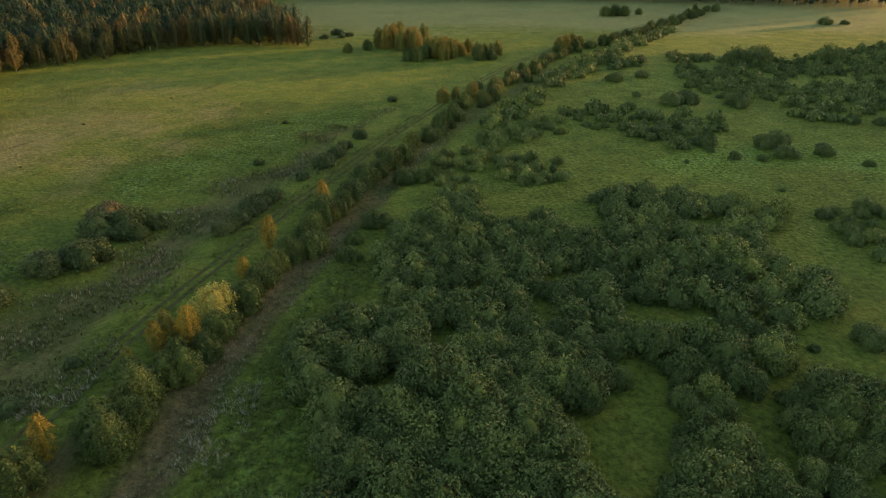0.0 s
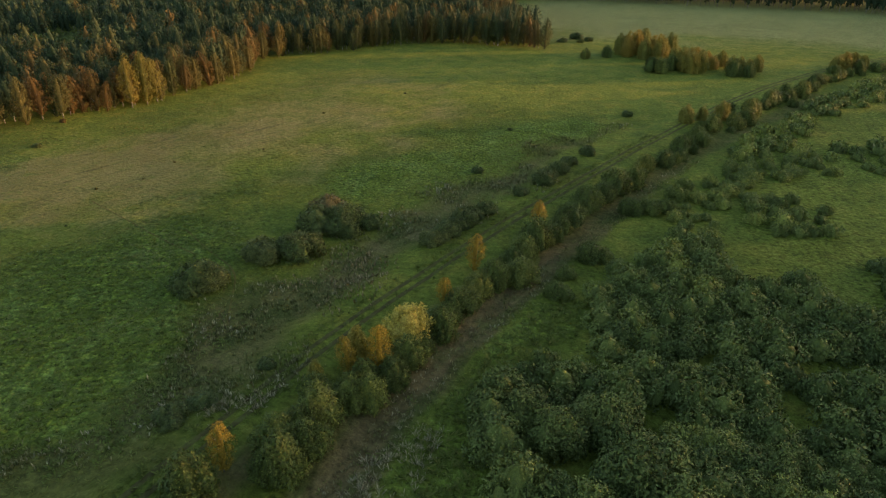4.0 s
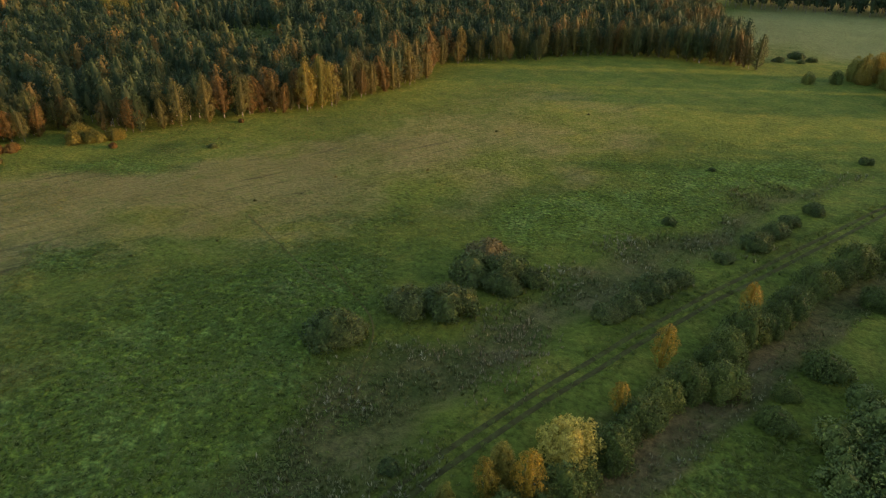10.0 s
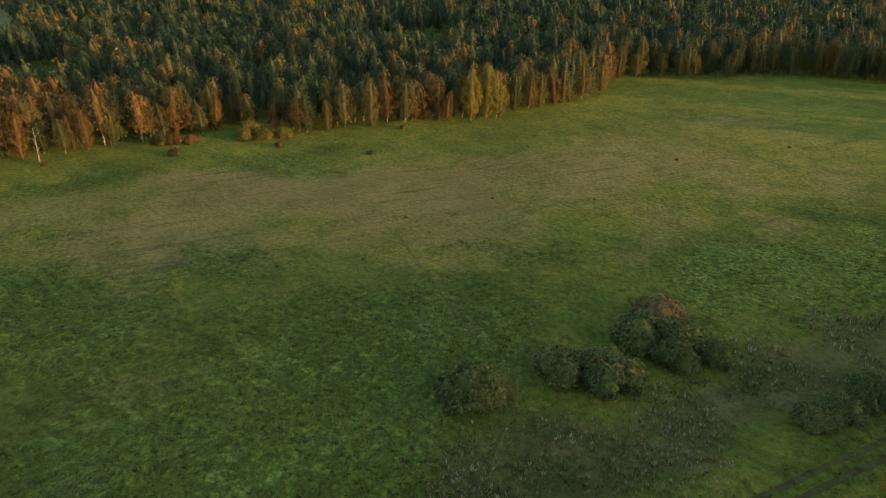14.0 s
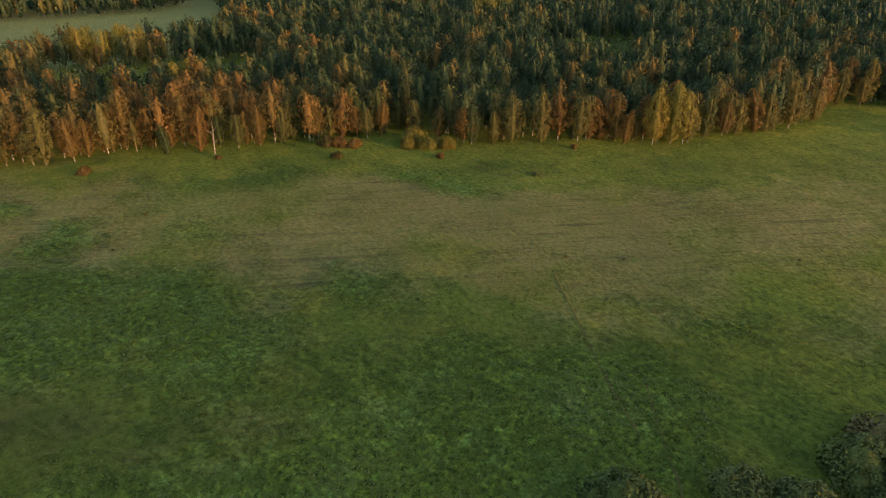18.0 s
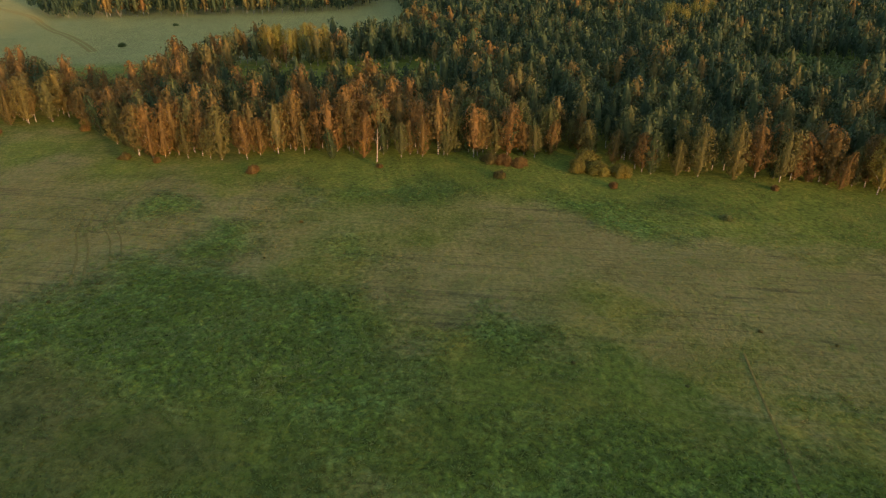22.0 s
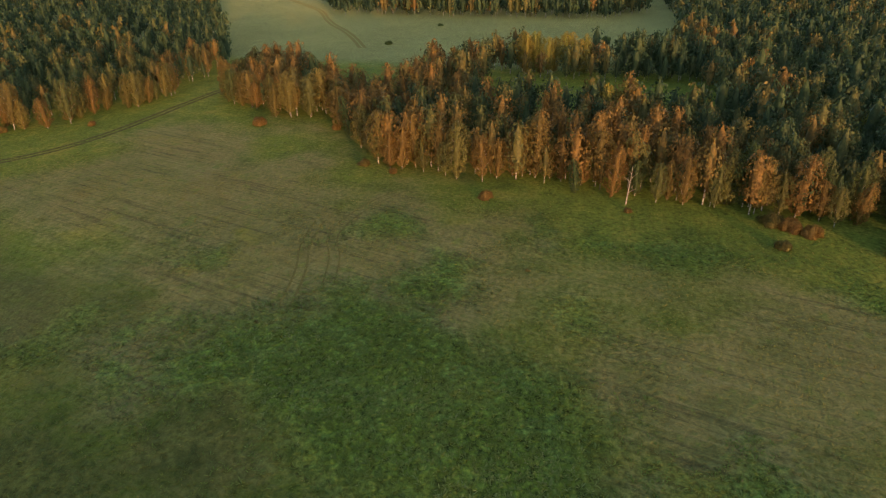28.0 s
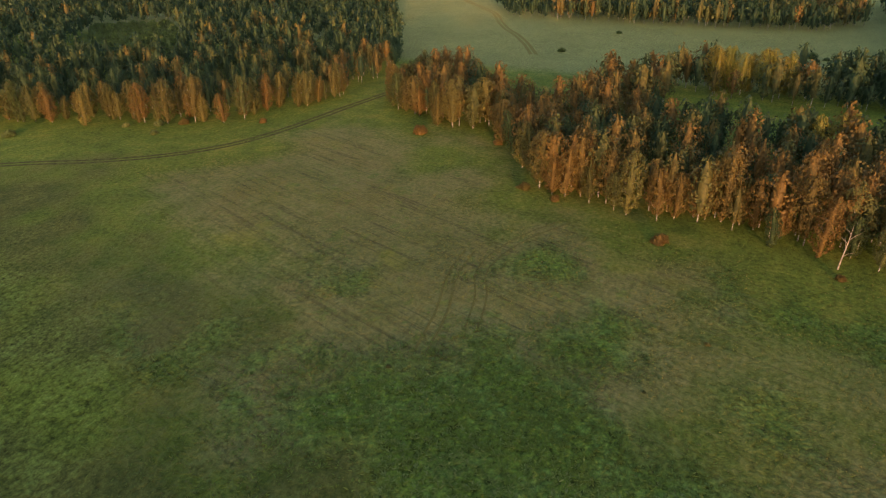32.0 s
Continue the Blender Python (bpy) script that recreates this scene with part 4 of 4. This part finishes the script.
# willow thicket
T1 = [(-21, 38), (-16, 45), (-12, 51), (-13, 57), (-17, 63), (-18, 70), (-15, 78), (-9, 83), (-10, 90), (-11, 99), (-9, 105), (-4, 112), (0, 122), (6, 121), (6, 109), (12, 110), (19, 112), (22, 106), (27, 105),
      (30, 109), (27, 117), (32, 123), (43, 125), (54, 123), (61, 115), (65, 115), (58, 103), (52, 97), (54, 90), (59, 91), (60, 86), (53, 77), (47, 75), (44, 70), (45, 65), (53, 62), (75, 58),
      (75, 15), (-20, 15)]
T1_HOLES = [[(11, 58), (19, 55), (20, 59), (27, 61), (25, 55), (22, 51), (21, 40), (16, 40), (15, 50)], [(26, 80), (33, 81), (39, 77), (35, 72), (30, 71), (26, 71)], [(11, 84), (14, 84), (17, 78), (18, 75), (12, 73)],
            [(16, 91), (24, 90), (21, 85), (16, 85)], [(-11, 63), (-4, 63), (-5, 58), (-10, 58)], [(39, 103), (43, 104), (42, 97), (38, 96)], [(-5, 73), (-1, 72), (-2, 68)], [(26, 109), (30, 107), (30, 98), (27, 98)],
            [(43, 109), (52, 108), (51, 104), (43, 104)], [(44, 88), (49, 88), (48, 83), (44, 83)], [(30, 95), (34, 94), (33, 90), (30, 90)], [(24, 68), (27, 66), (26, 63), (23, 64)]]
T_STRIP = [(0, 120), (-1, 132), (4, 148), (10, 175), (22, 204), (35, 234), (60, 278), (91, 323), (119, 361), (124, 355), (92, 307), (67, 266), (45, 229), (32, 208), (26, 187), (35, 181), (33, 169), (23, 162), (17, 159), (10, 146), (7, 132), (6, 120)]
T_MORE = [[(9, 148), (16, 151), (28, 144), (28, 136), (24, 127), (17, 127), (11, 131)], [(34, 187), (48, 198), (54, 195), (62, 189), (80, 182), (78, 173), (71, 168), (66, 152), (60, 153), (53, 163), (44, 168), (34, 176)],
          [(96, 287), (112, 278), (135, 287), (153, 274), (202, 307), (240, 310), (150, 180), (122, 175), (111, 175), (103, 181), (88, 193), (82, 220), (90, 254)],
          [(70, 114), (80, 118), (90, 114), (110, 105), (105, 88), (73, 94), (69, 99), (71, 106)], [(65, 266), (82, 272), (78, 257), (63, 251)]]
T_MORE_HOLES = [[(88, 198), (102, 196), (110, 188), (100, 184), (91, 189)], [(120, 235), (150, 240), (140, 225), (118, 222)], [(98, 262), (112, 262), (108, 252), (96, 252)]]
NEAR_WILLOWS = 280
rng = R(9)
step = 3.3
pts = []
for poly in [T1]:
    p = np.array(poly, float)
    for gx in np.arange(p[:, 0].min(), p[:, 0].max(), step):
        for gy in np.arange(max(26, p[:, 1].min()), p[:, 1].max(), step):
            x, y = gx + rng.uniform(-1.3, 1.3), gy + rng.uniform(-1.3, 1.3)
            if inside(x, y, poly) and not any(inside(x, y, h) or line_distance(x, y, h + h[:1]) < 1.5 for h in T1_HOLES):
                pts.append((x, y))
pts = [p for p in pts if p[0] < 22 or ripple(p[0], p[1], 7, 33) < 0.36]
pts.sort(key=lambda p: p[1])
for x, y in pts[:NEAR_WILLOWS]:
    mound = 1.0 + 0.34 * float(ripple(x, y, 12, 21))
    if x < 20:
        WILLOW.place(rng, x, y, mound * rng.uniform(0.86, 1.12), rng.uniform(0.85, 1.1), spread=1.05)
    else:
        WILLOW.place(rng, x, y, mound * rng.uniform(0.55, 1.15), rng.uniform(0.85, 1.15), spread=0.9)
thick_low = []
for k in range(4):
    (_, c) = bush_shape(R(100 + k), 3.0, 3.5, 1400, 0.25, 3, 7, 5)
    thick_low.append((c[0], c[1], np.zeros(len(c[1])), c[2]))
woods("willow_thicket", [T1], T1_HOLES, 3.5, thick_low, [LEAF_THICKET], "willow thicket farther from the track", (0.75, 1.15), 11, lambda x, y: (y > pts[NEAR_WILLOWS][1]) & (y < 176), (0, 0.9), 0)
thick_far = []
for k in range(4):
    (_, c) = bush_shape(R(120 + k), 3.0, 3.3, 270, 0.52, 3, 6, 4)
    thick_far.append((c[0], c[1], np.zeros(len(c[1])), c[2]))
woods("willow_thicket", [T_STRIP], [], 3.4, thick_low, [LEAF_THICKET], "row of small willow bushes along the ditch", (0.36, 0.74), 15, lambda x, y: y < 176, (0.7, 1.05), 0)
woods("willow_thicket", T_MORE[:1] + T_MORE[3:4], [], 3.9, thick_low, [LEAF_THICKET], "thicket of small green willow bushes", (0.38, 0.85), 18, None, (0.2, 1.0), 0)
woods("willow_thicket", T_MORE[1:3] + T_MORE[4:], T_MORE_HOLES, 4.6, thick_far, [LEAF_THICKET], "spreading thicket of green willow bushes", (0.4, 1.0), 6, lambda x, y: ripple(x, y, 9, 35) < 0.5, (0, 0.8), 0)
woods("willow_thicket", [T_STRIP], [], 4.2, thick_far, [LEAF_THICKET], "row of willow bushes along the ditch", (0.55, 1.0), 8, lambda x, y: y > 175, (0.5, 1.05), 0)

# row of trees beside the track
rng = R(14)
for x, y, w in ((-35, 51.6, 5.2), (-37.2, 54.2, 4.8), (-34.4, 55, 4.4), (-35.5, 59.6, 5.4), (-37.3, 62.3, 3.6), (-33.6, 63.7, 4.4), (-31.6, 64.4, 4.2), (-30.4, 68.8, 3.8), (-28.6, 80.5, 4.6), (-28.1, 86.8, 4.8),
                (-27, 91.7, 4.4), (-25.4, 95.8, 4.6), (-21.6, 98.5, 5.2), (-23.5, 107, 4.4), (-22.6, 111, 5.4), (-19.9, 114.5, 3.4), (-19, 122.2, 5.2), (-16.7, 130.4, 5.4), (-12.5, 141.6, 6.2), (-36.4, 57, 3.6), (-32.6, 66, 3.2), (-29.6, 76.4, 3.4), (-28.4, 83.6, 3.6), (-27.4, 89.2, 3.2), (-26, 94, 3.0), (-23.6, 97.4, 3.4), (-22.4, 104.6, 3.6),
                (-21, 112.8, 3.2), (-19.4, 118.4, 3.6), (-17.8, 126.4, 3.8), (-15.6, 133.2, 3.6), (-13.6, 138.8, 3.4), (-36.2, 51, 3.8), (-31.2, 71.2, 3.0),
                (-30.5, 73.5, 4.4), (-33.5, 67.2, 3.6), (-24.3, 102.5, 3.6), (-14.5, 136, 4.5), (-41.5, 46, 5.2), (-43, 38, 5.5)):
    ALDER.place(rng, x, y, w / 5.2, rng.uniform(0.8, 1.05))
xy, d = along([(-10, 147), (-4, 162), (1, 178), (10, 203), (27, 236), (56, 288), (90, 328), (175, 440)], 3.4)
for (x, y), (dx, dy) in zip(xy, d):
    o = rng.normal(0, 2.2)
    ALDER.place(rng, x + dy * o, y - dx * o, rng.uniform(0.42, 0.98), rng.uniform(0.6, 1.2))
PALE.place(rng, -32, 77.6, 1.05, 0.95, spread=1.08)
for x, y, s in ((-29.5, 98, 0.46), (-23.3, 116, 0.44), (-36, 68, 0.4), (-33, 70.5, 0.46), (-40.4, 49.5, 0.44), (-30.6, 87, 0.34)):
    SMALL_ORANGE.place(rng, x, y, s, 0.95, spread=1.0)
for x, y, s in ((0, 199, 0.52), (9, 207, 0.52), (4, 203, 0.4), (50, 288, 0.62), (53, 292, 0.66), (57, 297, 0.6), (61, 300, 0.5)):
    GROVE.place(rng, x, y, s, 0.9, spread=1.15, label="golden birch standing above the roadside row")
for x, y, s in ((-36.3, 71, 0.42), (-38.4, 64.5, 0.3)):
    GROVE.place(rng, x, y, s, 1.1, label="young birch with yellow-green leaves beside the track")
# bushes in the ditch
for x, y, w in ((-8.5, 132, 5.2), (-5, 133, 5.2), (-2, 134.2, 4.3), (-0.4, 141.9, 5.3), (0.8, 148.8, 4), (-12.5, 109.1, 5.9), (-15.5, 101.6, 3.4), (-15.7, 95.4, 4.4)):
    DITCH_BUSH.place(rng, x, y, w / 5.4, 0.8)

# bushes in the meadow
RUSSET.place(rng, -62.2, 110.4, 1.5, 0.68)
FIELD_BUSH.place(rng, -63.3, 91, 1.25, 0.8)
for x, y, w in ((-61, 104.6, 7.6), (-57, 107, 7.2), (-55.4, 103.8, 5.4), (-52.6, 108.4, 4.8), (-58.2, 94.4, 7.4), (-60.6, 95.8, 5.6), (-67.9, 80, 7.4), (-66, 81, 5.4), (-39.5, 105.1, 4.6), (-38, 109.5, 5.2), (-36.4, 115.5, 5.6), (-38.8, 107.3, 4.2), (-37.2, 112.4, 4.4), (-35.3, 118.2, 4.2), (-26.4, 144.2, 3.6), (-25, 151, 3.2),
                (-34.3, 120.9, 4.4), (-30.4, 132.1, 3.3), (-27.4, 140.5, 5.6), (-25.6, 147.8, 4.8), (-24.3, 154.4, 4.0), (-21.2, 163, 4.2), (-42.5, 142.5, 2.8), (-16, 203, 3.2), (-44, 177, 1.6)):
    FIELD_BUSH.place(rng, x, y, w / 5.3, 0.8)
FIELD_BUSH.place(rng, -149.7, 122.9, 0.42, 0.6, label="small dark bush alone in the tan meadow")
for x, y, w in ((-50.5, 54, 5.0), (-49, 57.5, 4.2), (-46, 65.6, 2.8)):
    FIELD_BUSH.place(rng, x, y, w / 6.2, 0.5, label="low grey-green shrub among dead weeds")
TUSSOCK = Kind("grass_tussock", bush_shapes[:2], LEAF_OLIVE, BARK_BROWN, "small dull tussock of rank grass in the tan meadow", "tussock", "meadow tussocks", crown_name="blades", stem_name="roots")
for x, y, w in ((-112, 78, 0.9), (-114, 106, 1.0), (-109, 114, 0.8), (-110, 125, 1.0), (-105, 90, 0.8), (-164, 43, 1.2), (-141, 6, 1.0), (-150, 37, 0.8), (-96, 140, 0.9), (-99, 175, 1.3), (-86, 205, 1.2)):
    TUSSOCK.place(rng, x, y, w / 7.5, 0.7, sink=0.02)
# bushes before the wood's edge
for x, y, w in ((-180.4, 86.4, 3.4), (-170, 109, 2.6), (-162, 142, 2.2), (-194, 32, 3.6), (-192.5, 60.6, 2.0), (-236.7, -39, 5), (-227.7, -86, 2.8),
                (-217, -106, 3.6), (-232.7, -97.7, 3.6), (-237, -16, 3.2), (-191, 87, 5.4), (-189, 90, 5), (-187, 93, 4.4), (-209, 1, 3.4), (-205.5, 9, 2.6)):
    ORANGE_BUSH.place(rng, x, y, w / 6.2, 0.85)
for x, y, w in ((-184, 108, 7.4), (-181, 105, 5.6), (-178.5, 109, 6.2), (-176.5, 113.5, 5.2)):
    YELLOW_BUSH.place(rng, x, y, w / 6.2, 0.85)
for x, y, w in ((-187, -140, 4.2), (-207.6, -119, 2.6), (-205.5, -105.5, 2.6), (-213, -112, 3.4), (-204, -151, 3.6), (-222, -104, 3.8)):
    FIELD_BUSH.place(rng, x, y, w / 6.2, 0.75, label="small grey-green willow bush by the dirt track")
# bushes on the open ground beyond the thicket
for x, y, w in ((67.5, 267.4, 7), (69.6, 263.4, 6), (78.4, 265, 6.4), (60.6, 231.6, 7), (71.8, 238, 5), (62.3, 208.7, 3.3), (57, 166, 6.2), (52, 169.6, 3.8), (66, 171.5, 5.4), (66.2, 157.8, 6),
                (69.2, 147.3, 3.4), (75.3, 145.9, 3)):
    OPEN_BUSH.place(rng, x, y, w / 5.6, 0.75)
for x, y, w in ((80, 156, 6.4), (82, 148.7, 6), (84, 157.8, 7), (92, 150, 5), (114, 177.4, 5), (121, 175.5, 4.4), (57, 144.4, 1.6), (70.5, 198.7, 8), (76, 201, 8), (89.5, 196.5, 7.4),
                (210, 374, 8.5), (221, 374.6, 5), (98, 142, 3), (70.6, 126, 1.8), (56.8, 71.7, 5.2), (48.6, 69.8, 1.8), (94, 155, 3)):
    OPEN_BUSH.place(rng, x, y, w / 5.6, 0.75)
for x, y, s in ((115, 259.8, 2.0), (126, 263.8, 1.7), (121, 258, 1.6), (153, 264, 1.8)):
    OPEN_BUSH.place(rng, x, y, s, 1.0, label="large spreading willow above the far thicket")

# unseen tall wood added to the east, to keep low sun off the thicket
woods("birch_forest", [[(165, -120), (168, 100), (198, 245), (265, 338), (310, 338), (240, 200), (230, -120)]], [], 6.0, far_trees, [LEAF_WOOD, BARK_BIRCH], "unseen tall wood added east of the willow thicket to block the low sun", (1.12, 1.38), 10, None, (0, 0.5), 0)


def blades(name, outlines, holes, per_m2, tall, wide, count, mats, label, seed, lean=0.5, mixing=(0, 1), fade=None, category="grass", soft=0.0, upright=False):
    """Tufts of blades or stalks over an area, one mesh."""
    r = R(seed)
    pts = []
    for poly in outlines:
        p = np.array(poly, float)
        lo, hi = p.min(0) - soft, p.max(0) + soft
        n = int((hi - lo).prod() * per_m2)
        x, y = r.uniform(lo[0], hi[0], n), r.uniform(lo[1], hi[1], n)
        ok = inside(x, y, poly) | (soft > 0)
        for h in holes:
            ok &= r.random(n) > area_weight(x, y, h, 5)
        if fade is not None:
            ok &= r.random(n) < fade(x, y)
        if soft:
            ok &= r.random(n) < rough_weight(x, y, poly, soft)
        pts.append(np.stack([x[ok], y[ok]], 1))
    pts = np.concatenate(pts)
    n = len(pts)
    root = np.stack([pts[:, 0], pts[:, 1], height(pts[:, 0], pts[:, 1]) - 0.03], 1)
    s = r.uniform(0.6, 1.35, (n, 1, 1))
    ph = r.uniform(0, 2 * np.pi, (n, count, 1))
    out = np.concatenate([np.cos(ph), np.sin(ph), 0 * ph], 2)
    side = np.concatenate([-np.sin(ph), np.cos(ph), 0 * ph], 2)
    base = root[:, None] + out * wide * 0.5 * s * r.uniform(0, 1, (n, count, 1))
    tip = base + (np.array([0, 0, 1.0]) * tall * r.uniform(0.7, 1.2, (n, count, 1)) + out * tall * lean * r.uniform(0.3, 1.3, (n, count, 1))) * s
    mid = base * 0.5 + tip * 0.5 + np.array([0, 0, 0.08]) * tall
    w = -side * wide * 0.28 * s
    v = np.stack([base, mid + w, tip, mid - w], 2).reshape(-1, 3)
    q = np.arange(4 * n * count).reshape(-1, 4)
    clump = np.array([noise.noise((px * 0.09, py * 0.09, seed)) for px, py in pts])
    tint = np.clip(mixing[0] + (mixing[1] - mixing[0]) * (0.5 + 0.5 * clump + r.normal(0, 0.2, n)), 0, 1)
    lit = unit(np.array([0, 0, 1.0]) + 0.35 * side * r.normal(0, 1, side.shape) + 0.12 * out)
    me = grow(name, v, q, mats, np.repeat(tint, 4 * count), normals=None if upright else np.repeat(lit.reshape(-1, 3), 4, 0))
    return tagged(new(name, me), label, category, kind="stuff")


SILVER = leaf_material("silvery_weeds", [(0.0, (0.3, 0.25, 0.14)), (1.0, (0.5, 0.43, 0.27))], joined=True, through_light=0.15)
RED_WEEDS = leaf_material("red_brown_weeds", [(0.0, (0.26, 0.215, 0.11)), (1.0, (0.46, 0.35, 0.21))], joined=True, through_light=0.15)
TURF_GREEN = leaf_material("green_turf", [(0.0, (0.095, 0.12, 0.022)), (0.5, (0.13, 0.155, 0.028)), (1.0, (0.175, 0.18, 0.036))], joined=True, through_light=0.3, contrast=0.6)
TURF_LUSH = leaf_material("lush_turf", [(0.0, (0.115, 0.15, 0.022)), (0.6, (0.155, 0.195, 0.036)), (1.0, (0.215, 0.24, 0.075))], joined=True, through_light=0.3, contrast=0.6)
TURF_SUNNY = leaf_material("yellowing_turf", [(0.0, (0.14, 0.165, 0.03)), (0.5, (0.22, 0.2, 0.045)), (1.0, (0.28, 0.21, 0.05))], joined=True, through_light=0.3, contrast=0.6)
TURF_RANK = leaf_material("rank_turf", [(0.0, (0.085, 0.115, 0.022)), (0.5, (0.11, 0.11, 0.03)), (1.0, (0.14, 0.125, 0.04))], joined=True, through_light=0.3, contrast=0.6)
TURF_DRY = leaf_material("dry_turf", [(0.0, (0.15, 0.13, 0.042)), (0.5, (0.2, 0.165, 0.055)), (1.0, (0.19, 0.18, 0.04))], joined=True, through_light=0.3, contrast=0.6)
blades("weeds", [WEEDS], [], 4.5, 0.5, 0.22, 4, [DRY_STALKS], "dead grey-brown weeds in the old ditch", 30, 0.5, (0, 1), lambda x, y: np.clip(0.5 + 1.0 * ripple(x, y, 6, 14), 0.04, 1), "weeds", 4.0)
blades("weeds", [[(-51, 84), (-50, 98), (-43, 98), (-42, 86), (-46, 80)]], [], 4.0, 0.55, 0.2, 4, [RED_WEEDS], "dead red-brown weeds beside the bushes", 31, 0.45, category="weeds", soft=6.0)
blades("weeds", [[(-26.5, 50), (-26.5, 57), (-25.5, 66), (-23.5, 66), (-24, 57), (-24.5, 50)], [(-50, 62), (-45, 68), (-43.5, 64), (-49, 57)]], [], 6.0, 0.55, 0.1, 6, [SILVER],
       "silvery dead stalks along the ditch", 32, 1.0, category="weeds", soft=2.0)
blades("reeds", [[(-31.5, 40), (-29, 72), (-24, 90), (-15, 122), (-8, 146), (1, 170), (4, 168), (-5, 141), (-12, 118), (-19, 92), (-24.5, 71), (-27, 40)]], [], 2.2, 0.4, 0.14, 4, [DRY_STALKS],
       "low brown reeds on the ditch bed", 33, 0.6, category="reeds")
NEAR_MEADOW = [(-200, -30), (-190, 60), (-160, 120), (-120, 200), (-40, 200), (-25, 160), (-40, 105), (-48, 70), (-52, 30), (-90, 20), (-105, -30)]
blades("grass", LUSH[:4], [], 4.6, 0.24, 0.25, 4, [TURF_LUSH], "lush green grass combed by wind", 40, 2.0, soft=6.0)
blades("grass", LUSH[4:9], [], 2.8, 0.22, 0.2, 4, [TURF_LUSH], "lush green grass beside the track", 44, 2.0, soft=6.0)
blades("grass", [NEAR_MEADOW], LUSH + [BROWN_FIELD, WEEDS], 1.3, 0.2, 0.2, 4, [TURF_GREEN], "rough green meadow grass", 41, 2.0, soft=6.0)
blades("grass", [BROWN_FIELD], LUSH, 0.3, 0.15, 0.17, 4, [TURF_DRY], "dry tan meadow grass", 42, 2.0, soft=6.0)
blades("grass", [SUNNY], LUSH[:2], 4.6, 0.16, 0.1, 4, [TURF_SUNNY], "yellowing grass before the wood, upright and lit by low sun", 46, 1.0, soft=12.0, upright=True, fade=lambda x, y: np.clip(0.55 + 0.8 * ripple(x, y, 9, 24), 0.05, 1))
blades("grass", LUSH[11:], [], 3.0, 0.22, 0.2, 4, [TURF_LUSH], "patch of lush green grass in the tan meadow", 47, 1.4, soft=5.0)
blades("grass", RANK_DIM[:1], LUSH, 1.2, 0.2, 0.18, 4, [TURF_RANK], "rank olive grass among the tan", 48, 1.0, soft=8.0, fade=lambda x, y: np.clip(0.4 + 1.0 * ripple(x, y, 6, 25), 0.03, 1))
blades("grass", [[(-56, 0), (-50, 41), (-47, 57), (-45, 71), (-41, 89), (-34, 112), (-24, 142), (-9, 184), (-5, 182), (-19, 140), (-29, 110), (-36, 87), (-40, 71), (-42, 57), (-45, 41), (-49, 0)]], [], 1.6, 0.35, 0.3, 4, [TURF_GREEN],
       "green grass on the track's bank", 43, 1.6, fade=lambda x, y: np.where(np.abs(line_distance(x, y, ROAD) - 0.88) > 0.46, 1.0, 0.03))
blades("grass", [[(-24, 40), (-24, 66), (-20, 84), (-12, 100), (-9, 99), (-13, 78), (-17, 64), (-17, 40)]], [], 1.6, 0.4, 0.32, 4, [TURF_GREEN], "green grass between ditch and thicket", 45, 1.6)
woods("swamp_bushes", [HOLLOW], [], 4.6, thick_far, [LEAF_THICKET], "low dark green bushes in a hollow of the wood", (0.7, 1.3), 19, None, (0, 0.3), 0)
woods("swamp_bushes", [SWAMP], [], 4.0, thick_far, [LEAF_THICKET], "low grey-green bushes of a boggy hollow in the wood", (0.6, 1.1), 13, None, (0, 0.6), 0)
for trail, gap, wide, label in (([(-146, 8), (-158, 6), (-166, 3), (-178, 2)], 1.7, 0.2, "old wheel ruts pressed into the tan meadow"), ([(-154, 12), (-163, 10), (-171, 6), (-184, 8), (-196, 14)], 1.8, 0.16, "old wheel ruts pressed into the tan meadow"),
                               ([(-110, 101), (-96, 96), (-84, 91), (-74, 88)], 0.12, 0.09, "narrow trodden path through the green grass"), ([(-83, 96), (-73, 90), (-65, 86), (-61, 79), (-57, 72)], 0.12, 0.09, "narrow trodden path through the green grass")):
    make_track("path_1", trail, gap, wide, label, TRAIL)
